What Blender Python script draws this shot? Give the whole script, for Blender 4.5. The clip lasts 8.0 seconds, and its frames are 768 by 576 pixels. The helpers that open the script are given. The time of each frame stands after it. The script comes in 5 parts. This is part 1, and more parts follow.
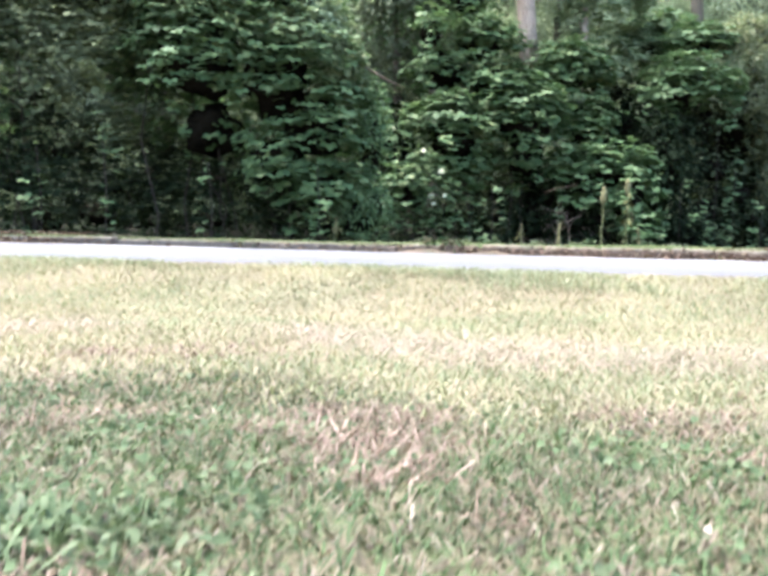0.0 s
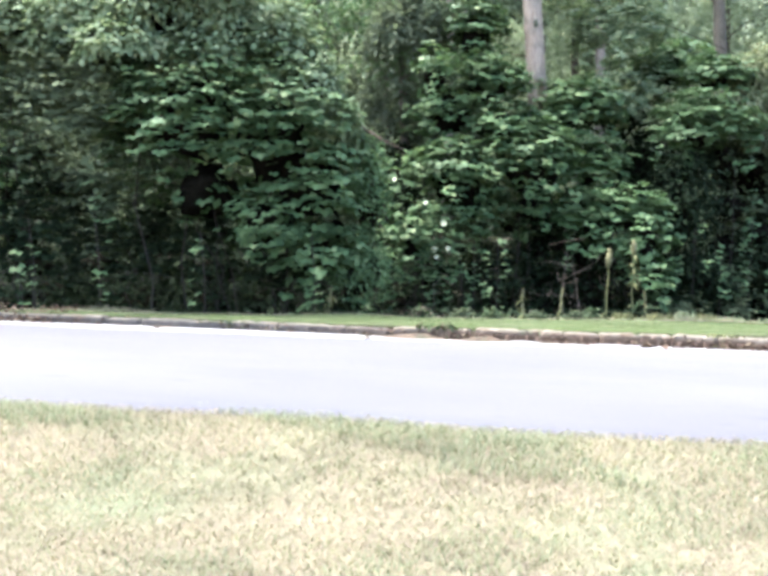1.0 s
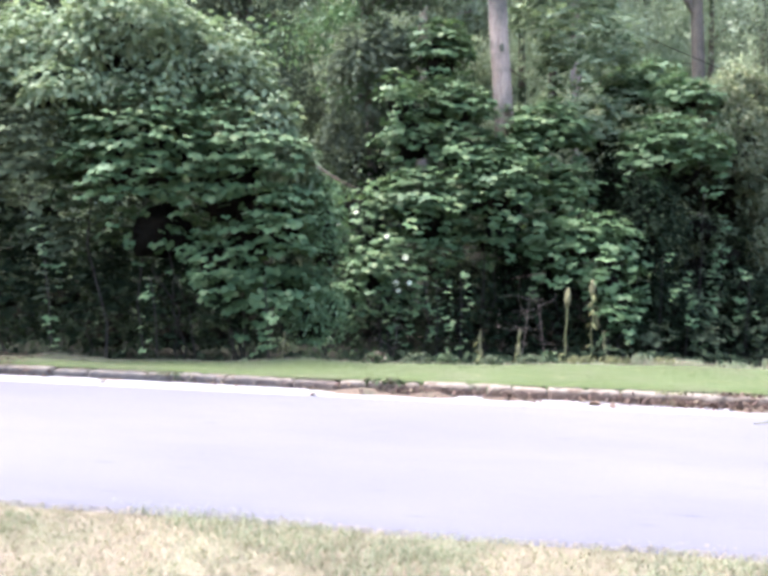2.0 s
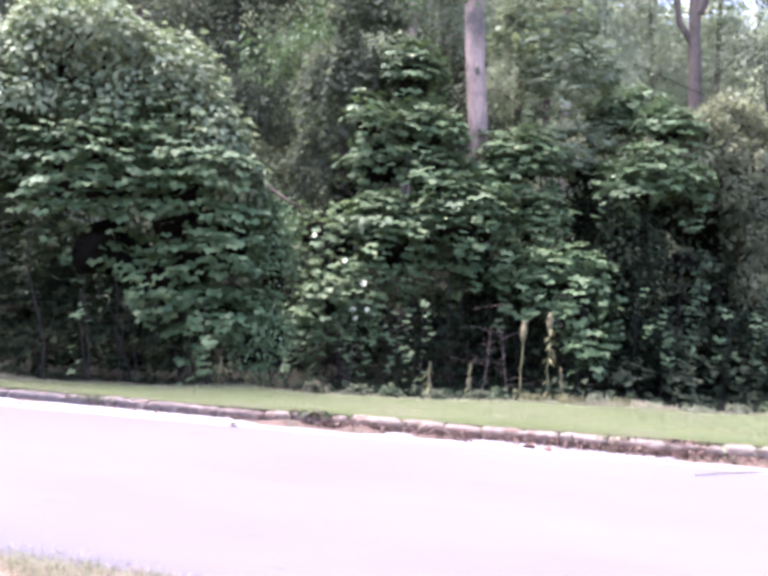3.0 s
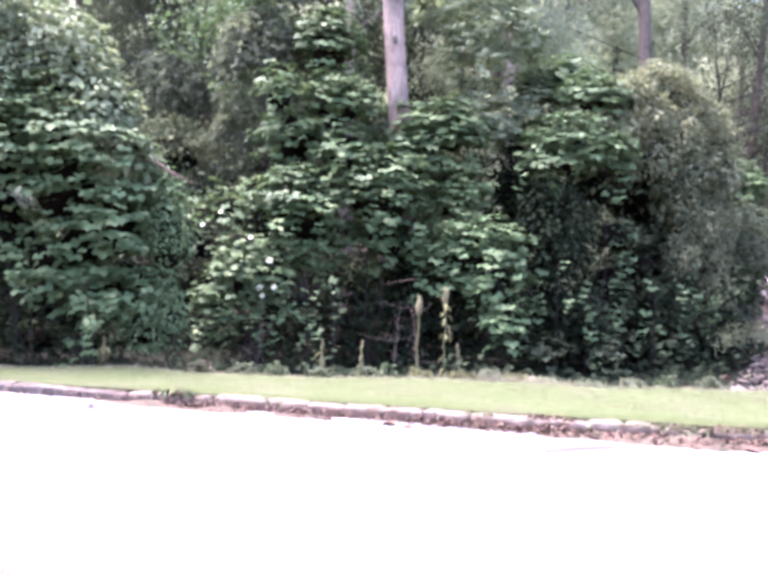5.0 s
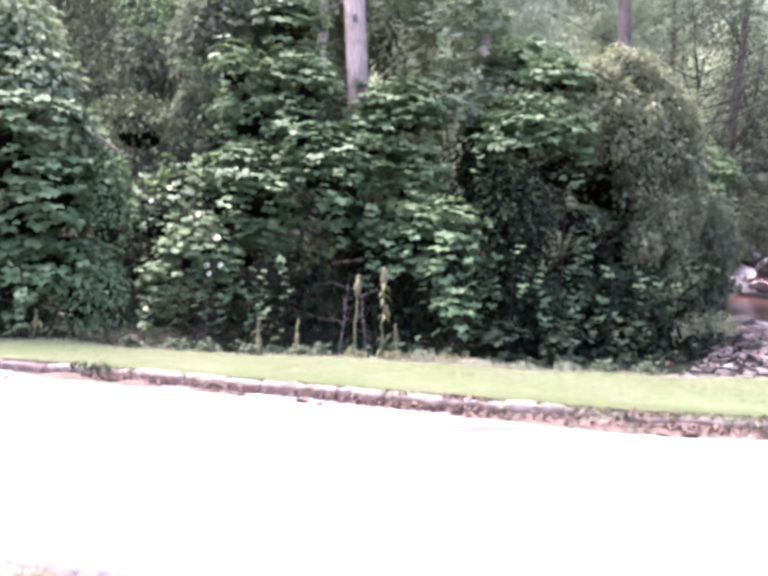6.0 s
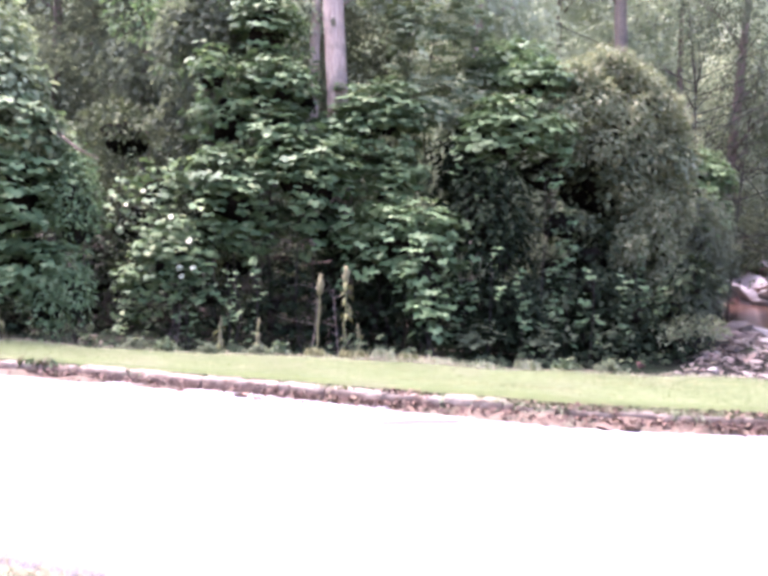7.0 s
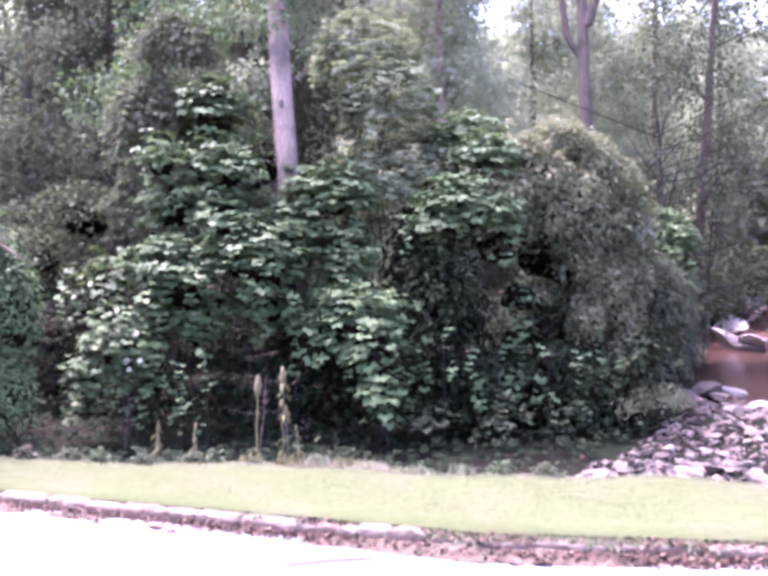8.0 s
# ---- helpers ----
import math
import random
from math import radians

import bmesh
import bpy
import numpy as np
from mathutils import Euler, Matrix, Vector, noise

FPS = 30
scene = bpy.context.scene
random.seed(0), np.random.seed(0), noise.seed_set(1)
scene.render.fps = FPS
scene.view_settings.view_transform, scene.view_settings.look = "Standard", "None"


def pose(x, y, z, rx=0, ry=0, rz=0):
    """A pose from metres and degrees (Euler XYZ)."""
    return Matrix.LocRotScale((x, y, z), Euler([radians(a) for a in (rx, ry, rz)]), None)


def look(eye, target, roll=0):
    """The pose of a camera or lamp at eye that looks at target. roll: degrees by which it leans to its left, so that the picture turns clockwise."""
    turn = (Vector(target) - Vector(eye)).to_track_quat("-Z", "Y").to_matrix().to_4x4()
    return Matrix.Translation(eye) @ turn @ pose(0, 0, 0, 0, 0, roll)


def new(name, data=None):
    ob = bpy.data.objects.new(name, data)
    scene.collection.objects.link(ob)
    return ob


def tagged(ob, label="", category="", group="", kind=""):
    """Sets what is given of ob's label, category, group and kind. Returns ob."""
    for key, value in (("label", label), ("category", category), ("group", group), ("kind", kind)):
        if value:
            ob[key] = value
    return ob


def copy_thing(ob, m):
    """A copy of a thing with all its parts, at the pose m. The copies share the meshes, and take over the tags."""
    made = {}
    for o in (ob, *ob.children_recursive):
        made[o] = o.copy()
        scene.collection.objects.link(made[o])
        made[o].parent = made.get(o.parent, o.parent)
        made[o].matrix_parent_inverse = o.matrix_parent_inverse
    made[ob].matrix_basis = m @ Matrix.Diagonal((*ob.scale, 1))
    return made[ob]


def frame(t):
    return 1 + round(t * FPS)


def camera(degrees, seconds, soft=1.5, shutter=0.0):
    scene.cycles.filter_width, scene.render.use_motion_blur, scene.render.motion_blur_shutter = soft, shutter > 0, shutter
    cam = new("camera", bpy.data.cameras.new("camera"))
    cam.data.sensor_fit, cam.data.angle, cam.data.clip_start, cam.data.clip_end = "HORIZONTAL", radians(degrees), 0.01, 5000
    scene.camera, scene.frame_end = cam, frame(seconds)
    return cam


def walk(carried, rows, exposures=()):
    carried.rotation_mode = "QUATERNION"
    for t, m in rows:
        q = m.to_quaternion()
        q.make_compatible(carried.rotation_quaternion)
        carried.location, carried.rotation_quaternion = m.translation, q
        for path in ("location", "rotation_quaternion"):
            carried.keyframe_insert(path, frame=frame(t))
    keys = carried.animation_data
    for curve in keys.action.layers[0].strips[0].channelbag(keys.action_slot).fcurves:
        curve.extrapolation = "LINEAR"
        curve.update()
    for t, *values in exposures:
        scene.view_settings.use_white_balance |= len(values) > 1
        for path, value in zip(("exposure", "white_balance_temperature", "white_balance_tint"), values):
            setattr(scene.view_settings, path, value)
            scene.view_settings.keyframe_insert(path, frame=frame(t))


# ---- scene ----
cam = camera(50.0, 8.0, soft=3.9, shutter=0.12)
PATH = [
    (0, (-1.355, -11.791, 0.091), (-1.63, -9.812, -0.011), 1.4),
    (0.3, (-1.176, -11.598, 0.646), (-1.474, -9.623, 0.542), 1.6),
    (0.5, (-1.089, -11.512, 0.97), (-1.399, -9.54, 0.849), 1.5),
    (0.7, (-0.998, -11.384, 1.212), (-1.325, -9.415, 1.086), 1.5),
    (1, (-0.884, -11.304, 1.53), (-1.232, -9.34, 1.381), 0.9),
    (1.2, (-0.762, -11.212, 1.753), (-1.131, -9.253, 1.586), 0.4),
    (1.5, (-0.57, -11.103, 2.061), (-0.933, -9.145, 1.879), 0.4),
    (1.8, (-0.348, -11.009, 2.305), (-0.703, -9.049, 2.131), 0.6),
    (2, (-0.227, -10.928, 2.456), (-0.572, -8.966, 2.273), 0.5),
    (2.2, (-0.1, -10.885, 2.563), (-0.435, -8.922, 2.385), 0.7),
    (3.3, (1.049, -9.904, 2.406), (0.638, -7.95, 2.296), 2.5),
    (3.5, (1.156, -9.891, 2.421), (0.72, -7.944, 2.288), 1.6),
    (4, (1.576, -9.709, 2.45), (1.16, -7.757, 2.326), 1.7),
    (4.2, (1.736, -9.633, 2.430), (1.334, -7.679, 2.285), 1.6),
    (5.3, (2.753, -9.288, 2.338), (2.346, -7.337, 2.172), 1.4),
    (5.5, (2.95, -9.229, 2.303), (2.541, -7.278, 2.138), 1.6),
    (5.8, (3.249, -9.105, 2.270), (2.841, -7.156, 2.085), 2.0),
    (6, (3.443, -8.999, 2.228), (3.023, -7.052, 2.038), 2.5),
    (6.3, (3.737, -8.904, 2.181), (3.288, -6.961, 2.023), 2.2),
    (6.5, (3.956, -8.842, 2.106), (3.491, -6.903, 1.951), 2.3),
    (6.8, (4.241, -8.723, 1.984), (3.749, -6.791, 1.821), 2.2),
    (7, (4.412, -8.639, 1.964), (3.919, -6.707, 1.816), 2.1),
    (7.2, (4.617, -8.512, 2.049), (4.126, -6.579, 1.903), 1.5),
    (7.5, (4.879, -8.401, 2.272), (4.395, -6.464, 2.153), 1.0),
    (7.8, (5.139, -8.286, 2.780), (4.641, -6.351, 2.678), 0.9),
    (8, (5.366, -8.222, 3.11), (4.854, -6.29, 3.016), 0.4),
]
walk(cam, [(t, look(eye, target, roll)) for t, eye, target, roll in PATH],
     [(0, 3.18, 5750, 8), (0.5, 3.16, 5700, 8), (1.5, 3.15, 5600, 9), (2.0, 3.12, 5570, 18), (3.3, 3.25, 5600, 43), (3.5, 3.54, 5600, 44), (5.5, 3.57, 5620, 42), (7.0, 3.57, 5750, 43), (7.5, 3.56, 5750, 43), (8.0, 3.57, 5500, 61)])

# ---- world and sun ----
SUN_ELEVATION, SUN_AZIMUTH = radians(69), radians(-84)
world = bpy.data.worlds.new("world")
scene.world = world
world.use_nodes = True
sky = world.node_tree.nodes.new("ShaderNodeTexSky")
sky.sky_type, sky.sun_disc = "NISHITA", False
sky.sun_elevation, sky.sun_rotation = SUN_ELEVATION, SUN_AZIMUTH
sky.air_density, sky.dust_density, sky.ozone_density = 1.0, 5.0, 0.6
world.node_tree.links.new(sky.outputs[0], world.node_tree.nodes["Background"].inputs[0])
world.node_tree.nodes["Background"].inputs[1].default_value = 0.15
sun = new("sun", bpy.data.lights.new("sun", "SUN"))
sun.data.energy, sun.data.angle, sun.data.color = 1.6, radians(20), (1.0, 0.965, 0.91)
SUN_WAY = Vector((math.sin(SUN_AZIMUTH) * math.cos(SUN_ELEVATION), math.cos(SUN_AZIMUTH) * math.cos(SUN_ELEVATION), math.sin(SUN_ELEVATION)))
sun.matrix_world = look(SUN_WAY * 60, (0, 0, 0))

# ---- materials ----


def material(name, rough=0.8, spec=0.3):
    m = bpy.data.materials.new(name)
    m.use_nodes = True
    t = m.node_tree
    b = t.nodes["Principled BSDF"]
    b.inputs["Roughness"].default_value = rough
    b.inputs["Specular IOR Level"].default_value = spec
    return m, t, b


def node(t, kind, **values):
    n = t.nodes.new(kind)
    for k, v in values.items():
        n.inputs[k.replace("_", " ")].default_value = v
    return n


def ramp(t, fac, stops):
    r = t.nodes.new("ShaderNodeValToRGB")
    e = r.color_ramp.elements
    while len(e) < len(stops):
        e.new(0.5)
    for el, (p, c) in zip(e, stops):
        el.position, el.color = p, (*c, 1)
    t.links.new(fac, r.inputs[0])
    return r.outputs[0]


def mixed(t, fac, a, b, way="MIX"):
    m = t.nodes.new("ShaderNodeMix")
    m.data_type, m.blend_type = "RGBA", way
    for key, v in ((0, fac), (6, a), (7, b)):
        if isinstance(v, (int, float)):
            m.inputs[key].default_value = v
        elif isinstance(v, tuple):
            m.inputs[key].default_value = (*v, 1)
        else:
            t.links.new(v, m.inputs[key])
    return m.outputs[2]


def noise_of(t, scale, detail=4.0, rough=0.6, stretch=None):
    g = t.nodes.new("ShaderNodeNewGeometry")
    n = node(t, "ShaderNodeTexNoise", Scale=scale, Detail=detail, Roughness=rough)
    if stretch:
        mp = t.nodes.new("ShaderNodeMapping")
        mp.inputs["Scale"].default_value = stretch
        t.links.new(g.outputs["Position"], mp.inputs[0])
        t.links.new(mp.outputs[0], n.inputs["Vector"])
    else:
        t.links.new(g.outputs["Position"], n.inputs["Vector"])
    return n.outputs["Fac"]


def chance(t):
    """One random value for each island of each object."""
    g, o = t.nodes.new("ShaderNodeNewGeometry"), t.nodes.new("ShaderNodeObjectInfo")
    a, f = t.nodes.new("ShaderNodeMath"), t.nodes.new("ShaderNodeMath")
    a.operation, f.operation = "ADD", "FRACT"
    t.links.new(g.outputs["Random Per Island"], a.inputs[0])
    t.links.new(o.outputs["Random"], a.inputs[1])
    t.links.new(a.outputs[0], f.inputs[0])
    return f.outputs[0]


def bump(t, b, fac, strength, far):
    n = node(t, "ShaderNodeBump", Strength=strength, Distance=far)
    t.links.new(fac, n.inputs["Height"])
    t.links.new(n.outputs[0], b.inputs["Normal"])


def plant_material(name, stops, rough=0.5, spec=0.4, through_share=0.25, patch=1.2, tone=0.35):
    m, t, b = material(name, rough, spec)
    base = ramp(t, chance(t), stops)
    patchy = ramp(t, noise_of(t, patch, 3.0), [(0.3, (1 - tone,) * 3), (0.7, (1.0, 1.0, 1.0))])
    col = mixed(t, 1.0, base, patchy, "MULTIPLY")
    t.links.new(col, b.inputs["Base Color"])
    tr = t.nodes.new("ShaderNodeBsdfTranslucent")
    t.links.new(mixed(t, 1.0, col, (0.95, 1.0, 0.82), "MULTIPLY"), tr.inputs[0])
    mx = t.nodes.new("ShaderNodeMixShader")
    mx.inputs[0].default_value = through_share
    t.links.new(b.outputs[0], mx.inputs[1])
    t.links.new(tr.outputs[0], mx.inputs[2])
    t.links.new(mx.outputs[0], t.nodes["Material Output"].inputs[0])
    return m


def speckled(name, dark, light, scale, rough=0.9, relief=0.4, depth=0.02, stains=None, stretch=None, spec=0.25):
    m, t, b = material(name, rough, spec)
    fine = noise_of(t, scale, 6.0, 0.7, stretch)
    col = ramp(t, fine, [(0.3, dark), (0.7, light)])
    if stains:
        col = mixed(t, ramp(t, noise_of(t, stains[1], 4.0), [(0.48, (0, 0, 0)), (0.66, (1, 1, 1))]), col, stains[0])
    t.links.new(col, b.inputs["Base Color"])
    bump(t, b, fine, relief, depth)
    return m


KUDZU = plant_material("kudzu_leaf", [(0.0, (0.060, 0.101, 0.040)), (0.5, (0.093, 0.147, 0.058)), (0.85, (0.129, 0.184, 0.074)), (1.0, (0.182, 0.223, 0.096))], 0.6, 0.14, 0.3, 0.9, 0.45)
# Dark vine leaf; in the curtain and left shrubs it carries the shade.
DARKVINE = plant_material("dark_vine_and_shade_leaf", [(0.0, (0.038, 0.049, 0.024)), (0.55, (0.068, 0.083, 0.041)), (0.9, (0.098, 0.116, 0.057)), (1.0, (0.130, 0.147, 0.076))], 0.8, 0.06)
SMALL = plant_material("small_leaf", [(0.0, (0.060, 0.104, 0.038)), (0.6, (0.100, 0.156, 0.062)), (1.0, (0.162, 0.216, 0.098))], 0.6, 0.14, 0.32)
FINE = plant_material("fine_olive_leaf", [(0.0, (0.124, 0.145, 0.074)), (0.5, (0.176, 0.197, 0.102)), (0.85, (0.232, 0.233, 0.128)), (1.0, (0.298, 0.302, 0.166))], 0.7, 0.08, 0.4)
# Pale vine leaf, lightened more for sun on the treetop and haze.
PALEVINE = plant_material("pale_lightened_vine_leaf", [(0.0, (0.118, 0.158, 0.080)), (0.6, (0.185, 0.230, 0.118)), (1.0, (0.280, 0.318, 0.178))], 0.7, 0.1, 0.35)
# Paler and greyer than foliage, haze over the background put into the colour.
WOODS = plant_material("haze_pale_woodland_leaf", [(0.0, (0.265, 0.305, 0.195)), (1.0, (0.350, 0.385, 0.260))], 0.8, 0.05, 0.6, 0.5, 0.2)
# Shade among the background trees put into a darker leaf; also dull weeds.
DULLSHADE = plant_material("dull_and_shaded_leaf", [(0.0, (0.088, 0.102, 0.062)), (0.6, (0.108, 0.126, 0.076)), (1.0, (0.133, 0.152, 0.092))], 0.85, 0.05, 0.5, 0.5, 0.35)
THATCH = plant_material("brown_dead_thatch", [(0.0, (0.10, 0.068, 0.05)), (0.5, (0.17, 0.118, 0.09)), (1.0, (0.27, 0.20, 0.16))], 0.85, 0.1, 0.2, 3.0, 0.3)
VINEBARK = speckled("dark_vine_stem", (0.012, 0.009, 0.007), (0.033, 0.026, 0.019), 12.0, 0.95, 0.8, 0.02)
# Near-black colour that paints the shade inside the bushes.
SHADEFILL = speckled("hollow_shade", (0.004, 0.004, 0.003), (0.016, 0.014, 0.010), 9.0, 1.0, 1.0, 0.1, spec=0.0)
# Leaf colour near black, with deep shade put into it.
SHADELEAF = plant_material("shade_dark_leaf", [(0.0, (0.008, 0.013, 0.006)), (0.6, (0.016, 0.024, 0.011)), (1.0, (0.034, 0.046, 0.021))], 0.85, 0.05, 0.15)
TURF = plant_material("mown_grass", [(0.0, (0.043, 0.062, 0.018)), (0.6, (0.052, 0.071, 0.021)), (1.0, (0.066, 0.078, 0.026))], 0.85, 0.04, 0.3, 0.9, 0.16)
DRY = plant_material("dry_verge_grass", [(0.0, (0.155, 0.163, 0.080)), (0.35, (0.205, 0.190, 0.108)), (0.65, (0.258, 0.215, 0.138)), (1.0, (0.305, 0.250, 0.178))], 0.8, 0.15, 0.3, 1.1, 0.4)
GREENER = plant_material("pale_green_grass", [(0.0, (0.135, 0.152, 0.080)), (0.6, (0.186, 0.205, 0.114)), (1.0, (0.248, 0.246, 0.150))], 0.75, 0.2, 0.3, 1.5, 0.3)
STRAW = plant_material("bleached_straw", [(0.0, (0.190, 0.140, 0.100)), (1.0, (0.320, 0.258, 0.206))], 0.85, 0.15, 0.2, 3.0, 0.3)
LUSH = plant_material("green_verge_grass", [(0.0, (0.036, 0.062, 0.022)), (0.45, (0.075, 0.104, 0.040)), (0.68, (0.108, 0.088, 0.054)), (0.9, (0.150, 0.116, 0.084)), (1.0, (0.250, 0.205, 0.155))], 0.7, 0.15, 0.25, 2.6, 0.5)
CLOVER = plant_material("low_weed_leaf", [(0.0, (0.052, 0.078, 0.034)), (0.6, (0.092, 0.120, 0.058)), (1.0, (0.145, 0.165, 0.095))], 0.7, 0.1, 0.3, 3.0, 0.4)
STALK = plant_material("dry_mullein", [(0.0, (0.085, 0.086, 0.039)), (0.5, (0.134, 0.134, 0.058)), (1.0, (0.197, 0.195, 0.085))], 0.9, 0.1, 0.1, 6.0)
SEEDHEAD = speckled("brown_seed_head", (0.068, 0.061, 0.028), (0.170, 0.155, 0.072), 60.0, 0.95, 0.8, 0.01)
PETAL = plant_material("white_petal", [(0.0, (0.770, 0.760, 0.520)), (1.0, (0.870, 0.860, 0.600))], 0.6, 0.2, 0.35, 8.0, 0.05)
LITTER = plant_material("dead_leaf", [(0.0, (0.046, 0.029, 0.021)), (0.4, (0.082, 0.049, 0.033)), (0.75, (0.119, 0.078, 0.052)), (1.0, (0.164, 0.127, 0.081))], 0.85, 0.15, 0.1, 6.0)
BARK = speckled("pale_grey_brown_bark", (0.17, 0.126, 0.094), (0.38, 0.308, 0.236), 5.0, 0.95, 0.9, 0.05, ((0.10, 0.09, 0.07), 1.2), (6.0, 6.0, 0.8))
GREYBARK = speckled("grey_brown_bark", (0.058, 0.048, 0.036), (0.168, 0.140, 0.104), 5.0, 0.95, 0.9, 0.05, ((0.053, 0.053, 0.038), 1.0), (6.0, 6.0, 0.8))
DARKBARK = speckled("dark_bark", (0.05, 0.04, 0.032), (0.17, 0.13, 0.10), 5.0, 0.95, 0.9, 0.05, ((0.06, 0.08, 0.04), 0.8), (5.0, 5.0, 0.7))
SOIL = speckled("verge_soil_and_thatch", (0.085, 0.067, 0.042), (0.183, 0.151, 0.095), 22.0, 1.0, 0.8, 0.03, ((0.110, 0.114, 0.062), 0.9))
LAWNSOIL = speckled("lawn_thatch", (0.043, 0.058, 0.018), (0.062, 0.073, 0.025), 9.0, 1.0, 0.4, 0.01, ((0.064, 0.070, 0.031), 0.8))
# Litter colour taken near black to carry the shade under the bushes.
FLOOR = speckled("shade_darkened_litter", (0.006, 0.006, 0.004), (0.017, 0.015, 0.010), 7.0, 1.0, 0.9, 0.05, ((0.012, 0.017, 0.008), 0.6), spec=0.05)
GUTTER = speckled("gutter_concrete", (0.175, 0.166, 0.153), (0.263, 0.246, 0.226), 9.0, 0.9, 0.3, 0.006, ((0.131, 0.111, 0.097), 1.4))
PALEROCK = speckled("pale_rock", (0.19, 0.165, 0.150), (0.34, 0.305, 0.28), 4.0, 0.85, 0.6, 0.04, ((0.150, 0.094, 0.071), 1.0))
CLAY = speckled("red_clay_bank", (0.055, 0.028, 0.021), (0.105, 0.056, 0.041), 3.0, 0.95, 0.7, 0.05)
DIRT = speckled("reddish_gutter_dirt", (0.046, 0.032, 0.020), (0.116, 0.084, 0.054), 25.0, 1.0, 0.9, 0.02, ((0.046, 0.050, 0.028), 3.0))
STICK = speckled("bare_stick", (0.045, 0.032, 0.021), (0.105, 0.075, 0.051), 30.0, 0.9, 0.5, 0.005)


def asphalt():
    m, t, b = material("sun_bleached_asphalt", 0.9, 0.25)
    grit = noise_of(t, 160.0, 3.0, 0.7)
    broad = noise_of(t, 0.5, 5.0, 0.6, (0.35, 1.4, 1.0))
    col = ramp(t, grit, [(0.25, (0.063, 0.059, 0.062)), (0.75, (0.101, 0.095, 0.099))])
    col = mixed(t, 1.0, col, ramp(t, broad, [(0.3, (0.84, 0.84, 0.86)), (0.7, (1.04, 1.03, 1.02))]), "MULTIPLY")
    marks = ramp(t, noise_of(t, 3.5, 5.0, 0.65, (0.4, 2.2, 1.0)), [(0.64, (0, 0, 0)), (0.72, (1, 1, 1))])
    col = mixed(t, marks, col, (0.055, 0.052, 0.055))
    t.links.new(col, b.inputs["Base Color"])
    bump(t, b, grit, 0.3, 0.004)
    return m


def kerb_concrete():
    """Pale worn top; low face painted with shade, uneven grime and washed-down clay."""
    m, t, b = material("weathered_kerb_concrete", 0.92, 0.2)
    fine = noise_of(t, 14.0, 6.0, 0.7)
    col = ramp(t, fine, [(0.3, (0.100, 0.082, 0.058)), (0.7, (0.165, 0.140, 0.104))])
    col = mixed(t, ramp(t, noise_of(t, 5.0, 4.0), [(0.52, (0, 0, 0)), (0.68, (1, 1, 1))]), col, (0.062, 0.040, 0.024))
    g, cut = t.nodes.new("ShaderNodeNewGeometry"), t.nodes.new("ShaderNodeSeparateXYZ")
    t.links.new(g.outputs["Position"], cut.inputs[0])
    level = node(t, "ShaderNodeMath")
    level.operation = "MULTIPLY_ADD"
    level.inputs[1].default_value = 0.16
    t.links.new(noise_of(t, 4.0, 5.0, 0.7), level.inputs[0])
    t.links.new(cut.outputs[2], level.inputs[2])
    clay = ramp(t, level.outputs[0], [(0.16, (1, 1, 1)), (0.215, (0, 0, 0))])
    along = node(t, "ShaderNodeMapRange")
    along.inputs[1].default_value, along.inputs[2].default_value = -4.5, -1.5
    t.links.new(cut.outputs[0], along.inputs[0])
    # Dark grey at the left end carries the shade of the face.
    face_shade = ramp(t, noise_of(t, 30.0, 4.0), [(0.35, (0.034, 0.030, 0.026)), (0.7, (0.072, 0.066, 0.058))])
    mud = ramp(t, noise_of(t, 30.0, 4.0), [(0.35, (0.050, 0.034, 0.022)), (0.7, (0.105, 0.072, 0.050))])
    col = mixed(t, clay, col, mixed(t, along.outputs[0], face_shade, mud))
    t.links.new(col, b.inputs["Base Color"])
    bump(t, b, fine, 0.8, 0.015)
    return m


def muddy_water():
    m, t, b = material("muddy_brown_water", 0.22, 0.5)
    t.links.new(ramp(t, noise_of(t, 0.5, 4.0), [(0.3, (0.034, 0.018, 0.012)), (0.7, (0.056, 0.030, 0.019))]), b.inputs["Base Color"])
    bump(t, b, noise_of(t, 3.0, 3.0), 0.15, 0.03)
    return m


def riprap():
    m, t, b = material("broken_grey_rock", 0.85, 0.25)
    tone = ramp(t, chance(t), [(0.0, (0.040, 0.031, 0.022)), (0.35, (0.088, 0.072, 0.054)), (0.6, (0.132, 0.116, 0.088)), (0.8, (0.140, 0.100, 0.073)), (1.0, (0.205, 0.187, 0.150))])
    fine = noise_of(t, 9.0, 6.0, 0.7)
    t.links.new(mixed(t, 1.0, tone, ramp(t, fine, [(0.3, (0.6, 0.58, 0.56)), (0.7, (1.1, 1.1, 1.1))]), "MULTIPLY"), b.inputs["Base Color"])
    bump(t, b, fine, 0.8, 0.04)
    return m


ASPHALT, WATER, ROCK, CONCRETE = asphalt(), muddy_water(), riprap(), kerb_concrete()

# ---- mesh helpers ----
UP = np.array((0.0, 0.0, 1.0))


